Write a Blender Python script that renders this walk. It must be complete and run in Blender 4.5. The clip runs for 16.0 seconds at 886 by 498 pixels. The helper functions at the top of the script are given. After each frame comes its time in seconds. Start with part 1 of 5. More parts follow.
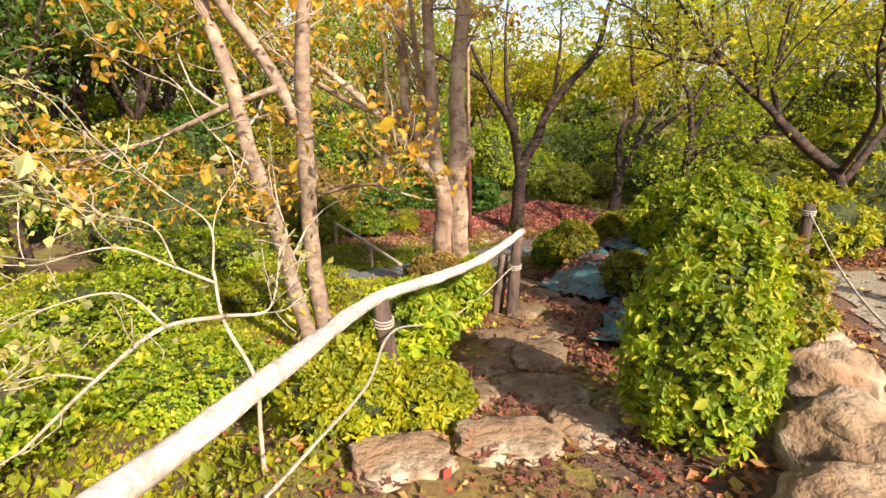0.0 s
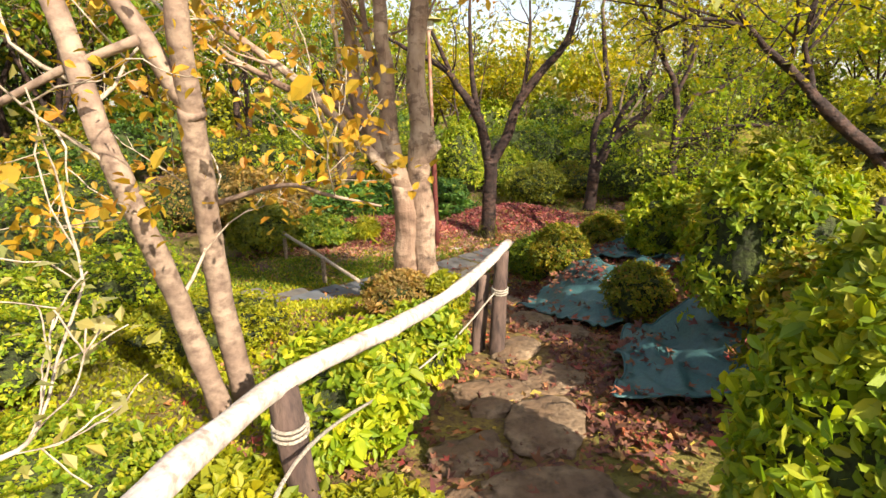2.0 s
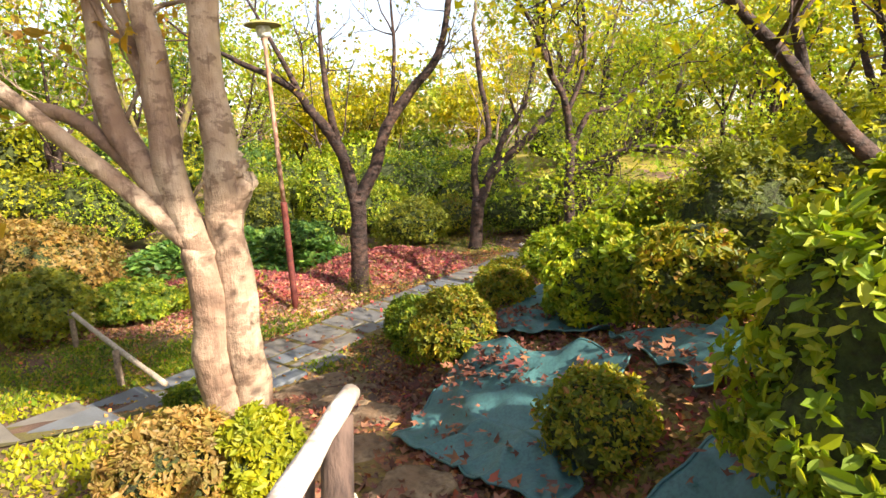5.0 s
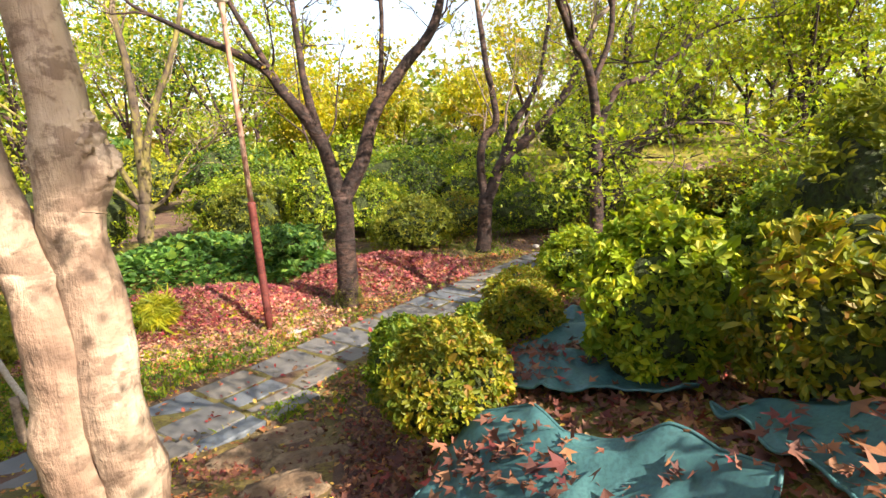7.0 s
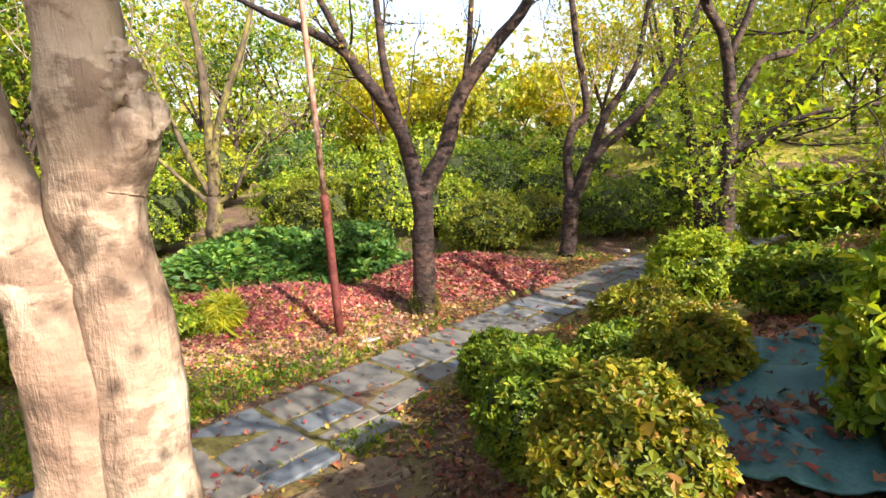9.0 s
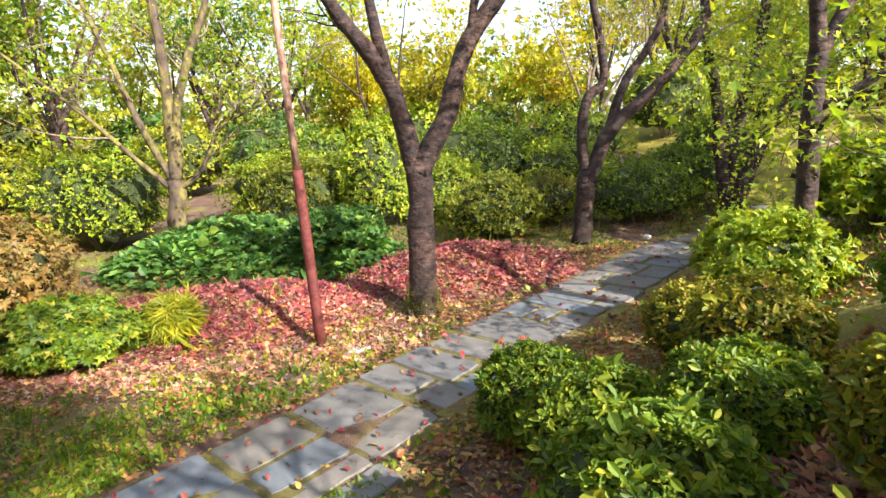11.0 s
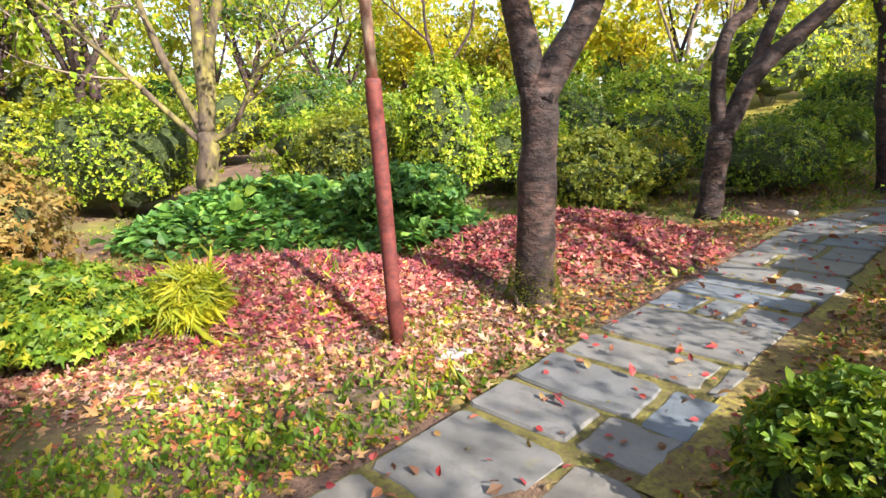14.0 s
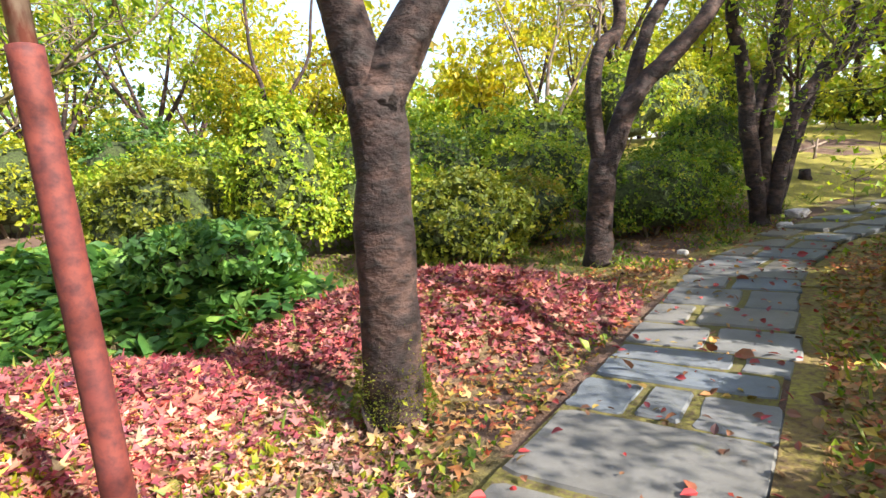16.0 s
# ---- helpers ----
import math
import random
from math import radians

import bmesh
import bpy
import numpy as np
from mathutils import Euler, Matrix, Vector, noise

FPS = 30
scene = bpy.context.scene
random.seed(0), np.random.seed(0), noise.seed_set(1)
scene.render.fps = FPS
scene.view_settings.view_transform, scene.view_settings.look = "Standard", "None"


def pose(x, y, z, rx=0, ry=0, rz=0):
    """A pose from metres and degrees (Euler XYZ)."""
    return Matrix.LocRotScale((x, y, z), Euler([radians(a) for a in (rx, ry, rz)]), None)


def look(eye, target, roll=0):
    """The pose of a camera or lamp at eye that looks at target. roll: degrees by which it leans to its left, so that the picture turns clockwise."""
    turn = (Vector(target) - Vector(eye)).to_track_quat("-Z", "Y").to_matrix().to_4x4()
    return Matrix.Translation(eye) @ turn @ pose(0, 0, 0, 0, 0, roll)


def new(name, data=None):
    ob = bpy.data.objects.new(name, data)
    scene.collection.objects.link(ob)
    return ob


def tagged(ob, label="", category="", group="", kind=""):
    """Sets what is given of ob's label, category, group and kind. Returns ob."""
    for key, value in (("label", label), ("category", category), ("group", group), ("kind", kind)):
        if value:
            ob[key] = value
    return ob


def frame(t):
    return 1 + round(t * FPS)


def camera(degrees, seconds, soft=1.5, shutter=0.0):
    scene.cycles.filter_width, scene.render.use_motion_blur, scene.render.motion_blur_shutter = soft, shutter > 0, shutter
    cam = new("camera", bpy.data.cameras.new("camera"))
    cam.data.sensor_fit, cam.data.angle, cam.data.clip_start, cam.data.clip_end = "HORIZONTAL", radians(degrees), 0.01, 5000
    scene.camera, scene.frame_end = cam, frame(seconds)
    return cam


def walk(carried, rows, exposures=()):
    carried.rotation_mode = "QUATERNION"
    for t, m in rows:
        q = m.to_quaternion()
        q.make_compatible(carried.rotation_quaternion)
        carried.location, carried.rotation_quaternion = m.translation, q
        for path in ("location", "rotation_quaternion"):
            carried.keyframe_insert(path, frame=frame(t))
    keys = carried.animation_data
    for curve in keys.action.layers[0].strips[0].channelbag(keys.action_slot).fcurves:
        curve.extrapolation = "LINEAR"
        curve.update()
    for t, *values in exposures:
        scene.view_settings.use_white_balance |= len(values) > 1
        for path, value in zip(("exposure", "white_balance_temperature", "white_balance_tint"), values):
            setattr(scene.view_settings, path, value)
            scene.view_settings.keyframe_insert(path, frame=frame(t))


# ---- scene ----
cam = camera(77.6, 16.0)
PATH = [
    (0, (0.588, -0.716, 2.969), (0.446, 1.208, 2.444), -0.2),
    (0.5, (0.541, -0.483, 2.927), (0.405, 1.442, 2.403), -0.4),
    (1, (0.546, -0.178, 2.912), (0.423, 1.749, 2.391), -0.5),
    (1.5, (0.541, 0.113, 2.82), (0.451, 2.041, 2.294), -0.8),
    (2, (0.55, 0.503, 2.754), (0.527, 2.435, 2.24), -1.1),
    (2.5, (0.551, 0.908, 2.74), (0.609, 2.85, 2.265), -1.4),
    (3, (0.524, 1.318, 2.733), (0.679, 3.263, 2.291), -1.3),
    (3.5, (0.593, 1.646, 2.644), (0.848, 3.583, 2.216), -1.5),
    (4, (0.705, 1.976, 2.626), (1.014, 3.91, 2.218), -1.8),
    (4.5, (0.814, 2.313, 2.56), (1.173, 4.238, 2.155), -2.0),
    (5, (0.917, 2.548, 2.565), (1.316, 4.466, 2.161), -2.2),
    (5.2, (0.955, 2.65, 2.576), (1.359, 4.566, 2.167), -2.2),
    (7.3, (1.342, 4.096, 2.313), (1.701, 6.024, 1.919), -3.7),
    (7.5, (1.347, 4.191, 2.321), (1.692, 6.123, 1.932), -3.6),
    (8, (1.308, 4.374, 2.328), (1.583, 6.32, 1.956), -3.5),
    (8.5, (1.136, 4.601, 2.234), (1.345, 6.555, 1.866), -3.1),
    (9, (1.069, 4.824, 2.207), (1.232, 6.779, 1.819), -3.2),
    (9.2, (1.022, 4.967, 2.159), (1.181, 6.92, 1.761), -3.5),
    (11.3, (1.019, 6.221, 1.885), (1.227, 8.163, 1.457), -3.5),
    (11.5, (0.983, 6.331, 1.83), (1.192, 8.274, 1.403), -3.4),
    (12, (0.883, 6.618, 1.794), (1.085, 8.56, 1.365), -3.2),
    (12.5, (0.771, 6.908, 1.671), (0.94, 8.854, 1.241), -3.2),
    (13, (0.638, 7.202, 1.578), (0.763, 9.149, 1.137), -3.0),
    (13.5, (0.526, 7.504, 1.496), (0.627, 9.448, 1.039), -2.9),
    (14, (0.507, 7.775, 1.419), (0.584, 9.719, 0.955), -3.0),
    (14.5, (0.514, 8.078, 1.337), (0.603, 10.029, 0.907), -3.3),
    (15, (0.629, 8.461, 1.244), (0.775, 10.423, 0.884), -3.6),
    (15.5, (0.732, 8.87, 1.198), (1.042, 10.816, 0.854), -4.0),
    (16, (0.959, 9.241, 1.209), (1.487, 11.147, 0.913), -4.8),
]
walk(cam, [(t, look(eye, target, roll)) for t, eye, target, roll in PATH],
     [(0, 1.0, 7300, 16), (1.5, 1.05, 7300, 15), (3.5, 1.38, 7300, 15), (5, 1.60, 7200, 15), (9, 1.54, 6700, 14), (12.5, 1.76, 6200, 14), (16, 1.72, 6200, 11)])

# ---- world, sun, exposure ----
SUN_DIR = Vector((0.54, -0.68, 0.58)).normalized()
world = bpy.data.worlds.new("sky_world")
scene.world = world
world.use_nodes = True
wn = world.node_tree
sky = wn.nodes.new("ShaderNodeTexSky")
sky.sky_type = "NISHITA"
sky.sun_disc = False
sky.sun_elevation = math.asin(SUN_DIR.z)
sky.sun_rotation = math.atan2(SUN_DIR.x, SUN_DIR.y)
sky.dust_density = 1.5
sky.air_density = 1.0
veil = wn.nodes.new("ShaderNodeMix")
veil.data_type = "RGBA"
veil.inputs[0].default_value = 0.18
veil.inputs[7].default_value = (6.6, 6.6, 6.8, 1)
wn.links.new(sky.outputs[0], veil.inputs[6])
wn.links.new(veil.outputs[2], wn.nodes["Background"].inputs[0])
wn.nodes["Background"].inputs[1].default_value = 0.11
sun_data = bpy.data.lights.new("sun", "SUN")
sun_data.energy = 5.0
sun_data.angle = radians(0.6)
sun_data.color = (1.0, 0.93, 0.80)
sun = new("sun", sun_data)
sun.rotation_euler = SUN_DIR.to_track_quat("Z", "Y").to_euler()

# ---- materials ----


def nodes_of(name, rough=0.7, metal=0.0):
    m = bpy.data.materials.new(name)
    m.use_nodes = True
    nt = m.node_tree
    b = nt.nodes["Principled BSDF"]
    b.inputs["Roughness"].default_value = rough
    b.inputs["Metallic"].default_value = metal
    return m, nt, b


def ramp(nt, fac, stops):
    r = nt.nodes.new("ShaderNodeValToRGB")
    e = r.color_ramp.elements
    while len(e) > 1:
        e.remove(e[0])
    e[0].position, e[0].color = stops[0][0], (*stops[0][1], 1)
    for p, c in stops[1:]:
        k = e.new(p)
        k.color = (*c, 1)
    nt.links.new(fac, r.inputs[0])
    return r.outputs[0]


def noise_of(nt, scale, detail=4.0, stretch=None, rough=0.6, space="Object"):
    tc = nt.nodes.new("ShaderNodeTexCoord")
    n = nt.nodes.new("ShaderNodeTexNoise")
    n.inputs["Scale"].default_value = scale
    n.inputs["Detail"].default_value = detail
    n.inputs["Roughness"].default_value = rough
    src = tc.outputs[space]
    if stretch:
        mp = nt.nodes.new("ShaderNodeMapping")
        mp.inputs["Scale"].default_value = stretch
        nt.links.new(src, mp.inputs[0])
        src = mp.outputs[0]
    nt.links.new(src, n.inputs["Vector"])
    return n.outputs[0]


def mix(nt, fac, a, b, blend="MIX"):
    m = nt.nodes.new("ShaderNodeMix")
    m.data_type, m.blend_type = "RGBA", blend
    for sock, v in ((m.inputs[0], fac), (m.inputs[6], a), (m.inputs[7], b)):
        if isinstance(v, (int, float)):
            sock.default_value = v
        elif isinstance(v, tuple):
            sock.default_value = (*v, 1)
        else:
            nt.links.new(v, sock)
    return m.outputs[2]


def bump(nt, b, height, strength=0.5, dist=0.02):
    k = nt.nodes.new("ShaderNodeBump")
    k.inputs["Strength"].default_value = strength
    k.inputs["Distance"].default_value = dist
    nt.links.new(height, k.inputs["Height"])
    nt.links.new(k.outputs[0], b.inputs["Normal"])


def two_scale(name, c1, c2, c3, s1, s2, rough=0.85, stretch=None, bs=0.6, bd=0.02, spread=(0.35, 0.65)):
    """Colour from a broad and a fine noise, with relief from the fine one."""
    m, nt, b = nodes_of(name, rough)
    broad = noise_of(nt, s1, 3, stretch)
    fine = noise_of(nt, s2, 6, stretch)
    a = ramp(nt, broad, [(spread[0], c1), (spread[1], c2)])
    f = ramp(nt, fine, [(0.42, (0, 0, 0)), (0.66, (1, 1, 1))])
    nt.links.new(mix(nt, f, a, c3), b.inputs["Base Color"])
    bump(nt, b, fine, bs, bd)
    return m


def leaf_mat(name, stops, rough=0.55, glow=0.42):
    """Leaves: colour by leaf, a blotch of noise, and light that passes through the blade."""
    m, nt, b = nodes_of(name, rough)
    g = nt.nodes.new("ShaderNodeNewGeometry")
    col = ramp(nt, g.outputs["Random Per Island"], stops)
    n = noise_of(nt, 1.3, 2)
    v = ramp(nt, n, [(0.3, (0.62, 0.62, 0.62)), (0.7, (1.15, 1.12, 1.0))])
    c = mix(nt, 1.0, col, v, "MULTIPLY")
    w = ramp(nt, noise_of(nt, 6.5, 3), [(0.36, (0.66, 0.78, 0.9)), (0.66, (1.2, 1.12, 0.9))])
    c = mix(nt, 1.0, c, w, "MULTIPLY")
    nt.links.new(c, b.inputs["Base Color"])
    t = nt.nodes.new("ShaderNodeBsdfTranslucent")
    nt.links.new(mix(nt, 1.0, c, (1.35, 1.3, 0.8), "MULTIPLY"), t.inputs[0])
    s = nt.nodes.new("ShaderNodeMixShader")
    s.inputs[0].default_value = glow
    nt.links.new(b.outputs[0], s.inputs[1])
    nt.links.new(t.outputs[0], s.inputs[2])
    nt.links.new(s.outputs[0], nt.nodes["Material Output"].inputs[0])
    return m


L_YELLOW = leaf_mat("leaf_yellow_green", [(0, (0.27, 0.31, 0.012)), (0.4, (0.36, 0.38, 0.018)), (0.75, (0.48, 0.44, 0.022)), (1, (0.22, 0.29, 0.015))])
L_GLOW = leaf_mat("leaf_soft_green_gold", [(0, (0.16, 0.21, 0.02)), (0.45, (0.24, 0.28, 0.025)), (0.8, (0.36, 0.34, 0.03)), (1, (0.13, 0.19, 0.02))])
L_MAPLE = leaf_mat("leaf_maple_gold", [(0, (0.34, 0.38, 0.015)), (0.5, (0.55, 0.50, 0.02)), (0.85, (0.68, 0.52, 0.025)), (1, (0.26, 0.34, 0.02))], 0.5, 0.5)
L_AIRY = leaf_mat("leaf_maple_green", [(0, (0.18, 0.30, 0.015)), (0.5, (0.32, 0.44, 0.02)), (1, (0.50, 0.50, 0.03))], 0.5, 0.5)
L_GREEN = leaf_mat("leaf_green", [(0, (0.08, 0.16, 0.012)), (0.5, (0.17, 0.28, 0.018)), (0.85, (0.31, 0.38, 0.025)), (1, (0.42, 0.38, 0.03))])
L_DEEP = leaf_mat("leaf_deep_green", [(0, (0.04, 0.10, 0.018)), (0.6, (0.08, 0.18, 0.03)), (1, (0.16, 0.26, 0.04))])
L_IVY = leaf_mat("leaf_vine", [(0, (0.055, 0.15, 0.035)), (0.6, (0.12, 0.27, 0.055)), (0.9, (0.22, 0.38, 0.08)), (1, (0.36, 0.46, 0.06))])
L_FRESH = leaf_mat("leaf_fresh", [(0, (0.17, 0.29, 0.015)), (0.5, (0.31, 0.42, 0.02)), (0.8, (0.46, 0.50, 0.03)), (1, (0.56, 0.52, 0.05))])
L_OLIVE = leaf_mat("leaf_olive", [(0, (0.13, 0.19, 0.015)), (0.5, (0.28, 0.30, 0.02)), (0.85, (0.46, 0.38, 0.03)), (1, (0.42, 0.19, 0.05))])
L_GOLD = leaf_mat("leaf_gold", [(0, (0.40, 0.24, 0.02)), (0.5, (0.60, 0.40, 0.04)), (1, (0.52, 0.22, 0.03))])
L_TAN = leaf_mat("leaf_tan", [(0, (0.34, 0.20, 0.06)), (0.5, (0.46, 0.30, 0.10)), (1, (0.28, 0.24, 0.05))])
L_LITTER = leaf_mat("leaf_litter_red", [(0, (0.13, 0.022, 0.045)), (0.3, (0.33, 0.060, 0.085)), (0.6, (0.44, 0.125, 0.125)), (0.82, (0.56, 0.27, 0.20)), (0.92, (0.42, 0.035, 0.05)), (1, (0.09, 0.022, 0.05))], 0.6, 0.12)
# paler copy of the red litter, with the sunlight put into its colour
L_CARPET_LIT = leaf_mat("leaf_litter_sunlit_pink", [(0, (0.30, 0.06, 0.07)), (0.25, (0.46, 0.17, 0.15)), (0.55, (0.60, 0.32, 0.25)), (0.8, (0.66, 0.45, 0.32)), (0.9, (0.66, 0.48, 0.12)), (1, (0.18, 0.05, 0.07))], 0.65, 0.12)
L_MIXED = leaf_mat("leaf_litter_mixed", [(0, (0.40, 0.05, 0.04)), (0.2, (0.45, 0.17, 0.06)), (0.45, (0.50, 0.30, 0.14)), (0.7, (0.26, 0.12, 0.07)), (0.88, (0.60, 0.44, 0.06)), (1, (0.14, 0.05, 0.06))], 0.7, 0.12)
L_REDLEAF = leaf_mat("leaf_red", [(0, (0.42, 0.03, 0.04)), (0.3, (0.30, 0.05, 0.06)), (0.5, (0.36, 0.13, 0.06)), (0.7, (0.20, 0.09, 0.06)), (0.85, (0.50, 0.34, 0.08)), (1, (0.16, 0.05, 0.08))], 0.55, 0.15)
L_PALE = leaf_mat("leaf_pale_dry", [(0, (0.50, 0.42, 0.12)), (0.5, (0.56, 0.52, 0.24)), (1, (0.36, 0.38, 0.08))])
L_FAR = leaf_mat("leaf_far_mixed", [(0, (0.20, 0.28, 0.04)), (0.4, (0.34, 0.38, 0.06)), (0.7, (0.50, 0.42, 0.08)), (1, (0.40, 0.28, 0.08))])
L_GRASS = leaf_mat("grass_blade", [(0, (0.09, 0.17, 0.02)), (0.6, (0.20, 0.28, 0.03)), (1, (0.38, 0.38, 0.06))])
L_BANK = leaf_mat("leaf_litter_brown", [(0, (0.09, 0.03, 0.028)), (0.35, (0.17, 0.06, 0.045)), (0.6, (0.25, 0.10, 0.06)), (0.8, (0.32, 0.15, 0.08)), (0.93, (0.30, 0.04, 0.04)), (1, (0.07, 0.025, 0.03))], 0.75, 0.08)

def smooth_bark(name):
    m, nt, b = nodes_of(name, 0.8)
    broad = noise_of(nt, 1.7, 4, (1, 1, 0.7))
    flake = noise_of(nt, 7.0, 6, (1, 1, 1.5))
    crack = noise_of(nt, 11.0, 5, (1, 1, 0.16), 0.7)
    c = ramp(nt, broad, [(0.40, (0.23, 0.145, 0.10)), (0.5, (0.34, 0.24, 0.17)), (0.60, (0.50, 0.385, 0.285))])
    c = mix(nt, ramp(nt, flake, [(0.52, (0, 0, 0)), (0.60, (0.75, 0.75, 0.75))]), c, (0.15, 0.092, 0.062))
    c = mix(nt, ramp(nt, crack, [(0.56, (0, 0, 0)), (0.66, (0.7, 0.7, 0.7))]), c, (0.14, 0.085, 0.06))
    nt.links.new(c, b.inputs["Base Color"])
    h = mix(nt, 0.5, flake, crack)
    bump(nt, b, h, 1.0, 0.05)
    return m


BARK_GREY = smooth_bark("bark_grey")
# dark shrub core: the shade behind the outer leaves is put into its colour
L_CORE_SHADE = two_scale("inner_leaf_shade", (0.035, 0.055, 0.012), (0.075, 0.105, 0.02), (0.02, 0.022, 0.008), 7.0, 32.0, 0.9, None, 1.0, 0.05)
BARK_DARK = two_scale("bark_cherry", (0.028, 0.014, 0.012), (0.080, 0.042, 0.032), (0.012, 0.007, 0.006), 4.5, 13.0, 0.8, (1, 1, 1.6), 1.0, 0.035, spread=(0.43, 0.57))
BARK_PALE = two_scale("bark_pale", (0.25, 0.175, 0.13), (0.36, 0.27, 0.20), (0.15, 0.10, 0.075), 2.4, 15.0, 0.8, (1, 1, 1.3), 0.7, 0.015, spread=(0.43, 0.57))
BARK_MOSSY = two_scale("bark_mossy", (0.10, 0.07, 0.045), (0.20, 0.165, 0.045), (0.05, 0.035, 0.028), 2.4, 12.0, 0.9, (1, 1, 0.5), 0.9, 0.02, spread=(0.43, 0.57))
TWIG = two_scale("twig", (0.20, 0.14, 0.10), (0.32, 0.25, 0.18), (0.14, 0.10, 0.08), 5, 30, 0.85)
TWIG_DRY = two_scale("twig_dry", (0.40, 0.33, 0.25), (0.52, 0.45, 0.36), (0.28, 0.22, 0.16), 5, 30, 0.85)
ROCK = two_scale("rock_warm", (0.30, 0.19, 0.11), (0.50, 0.41, 0.30), (0.16, 0.10, 0.06), 2.2, 9.0, 0.9, None, 1.0, 0.06, spread=(0.43, 0.57))
STEP = two_scale("stone_step", (0.19, 0.12, 0.07), (0.30, 0.215, 0.135), (0.11, 0.07, 0.04), 2.6, 14.0, 0.92, None, 1.0, 0.03, spread=(0.43, 0.57))
TARP = two_scale("tarp_teal", (0.035, 0.115, 0.125), (0.05, 0.15, 0.155), (0.03, 0.09, 0.10), 2.0, 60.0, 0.55, None, 0.25, 0.004)
ROPE = two_scale("rope", (0.42, 0.38, 0.30), (0.52, 0.48, 0.40), (0.25, 0.22, 0.18), 20, 120, 0.9)
LOGPAINT = two_scale("weathered_white_log", (0.50, 0.43, 0.37), (0.72, 0.68, 0.63), (0.34, 0.27, 0.23), 7.0, 34.0, 0.8, None, 0.6, 0.008)
POSTWOOD = two_scale("weathered_post", (0.08, 0.05, 0.042), (0.17, 0.115, 0.09), (0.03, 0.02, 0.018), 6.0, 22.0, 0.9, (1, 1, 0.25), 1.0, 0.015)
RUST = two_scale("rusty_red_paint", (0.12, 0.021, 0.018), (0.17, 0.036, 0.024), (0.07, 0.014, 0.014), 2.5, 30.0, 0.75, None, 0.4, 0.004)
RUST_PALE = two_scale("peeling_pole", (0.30, 0.12, 0.07), (0.46, 0.34, 0.25), (0.20, 0.06, 0.04), 5.0, 24.0, 0.6, (1, 1, 0.4), 0.4, 0.004)
LAMP_SHELL = two_scale("lamp_shell", (0.30, 0.28, 0.10), (0.40, 0.36, 0.14), (0.2, 0.18, 0.08), 6, 30, 0.6)
LAMP_GLASS = two_scale("lamp_globe", (0.75, 0.75, 0.72), (0.8, 0.8, 0.78), (0.65, 0.65, 0.6), 6, 30, 0.3)
GRAVEL = two_scale("gravel", (0.28, 0.24, 0.18), (0.40, 0.36, 0.29), (0.15, 0.12, 0.09), 2.0, 55.0, 0.95, None, 1.0, 0.02)
PAPER = two_scale("pale_stone", (0.55, 0.50, 0.46), (0.70, 0.66, 0.62), (0.45, 0.36, 0.34), 6, 30, 0.9)


def flag_material():
    m, nt, b = nodes_of("slate_flag", 0.62)
    oi = nt.nodes.new("ShaderNodeObjectInfo")
    base = ramp(nt, oi.outputs["Random"], [(0, (0.125, 0.13, 0.14)), (0.35, (0.175, 0.16, 0.14)), (0.65, (0.12, 0.145, 0.18)), (1, (0.195, 0.175, 0.155))])
    broad = noise_of(nt, 3.0, 4)
    fine = noise_of(nt, 40.0, 6)
    c = mix(nt, 1.0, base, ramp(nt, broad, [(0.3, (0.70, 0.68, 0.64)), (0.7, (1.15, 1.14, 1.12))]), "MULTIPLY")
    moss = ramp(nt, noise_of(nt, 5.5, 5), [(0.60, (0, 0, 0)), (0.74, (0.6, 0.6, 0.6))])
    c = mix(nt, moss, c, (0.16, 0.15, 0.07))
    c = mix(nt, ramp(nt, fine, [(0.5, (0, 0, 0)), (0.75, (0.5, 0.5, 0.5))]), c, (0.11, 0.105, 0.10))
    nt.links.new(c, b.inputs["Base Color"])
    bump(nt, b, fine, 0.35, 0.01)
    return m


FLAG = flag_material()


def ground_material():
    """Brown earth with moss, more of it in the open, and a fine litter grain."""
    m, nt, b = nodes_of("garden_earth", 0.95)
    broad = noise_of(nt, 0.55, 4)
    mid = noise_of(nt, 3.2, 5)
    fine = noise_of(nt, 45.0, 6)
    earth = ramp(nt, mid, [(0.3, (0.085, 0.045, 0.035)), (0.55, (0.16, 0.09, 0.06)), (0.75, (0.24, 0.15, 0.09))])
    moss = ramp(nt, mid, [(0.3, (0.13, 0.13, 0.025)), (0.7, (0.27, 0.23, 0.04))])
    f = ramp(nt, broad, [(0.46, (0, 0, 0)), (0.58, (1, 1, 1))])
    c = mix(nt, f, earth, moss)
    c = mix(nt, ramp(nt, fine, [(0.45, (0, 0, 0)), (0.7, (0.55, 0.55, 0.55))]), c, (0.07, 0.045, 0.03))
    nt.links.new(c, b.inputs["Base Color"])
    bump(nt, b, fine, 0.9, 0.03)
    return m


SOIL = ground_material()
MOSS = two_scale("moss_lawn", (0.23, 0.21, 0.02), (0.34, 0.30, 0.028), (0.15, 0.10, 0.03), 0.9, 30, 0.95, None, 0.8, 0.02)
VERGE = two_scale("verge_moss", (0.18, 0.12, 0.04), (0.27, 0.24, 0.035), (0.11, 0.065, 0.035), 1.8, 30, 0.95, None, 0.9, 0.02)
JOINT = two_scale("joint_moss", (0.10, 0.09, 0.02), (0.17, 0.15, 0.025), (0.09, 0.06, 0.03), 3, 40, 0.95, None, 0.8, 0.01)
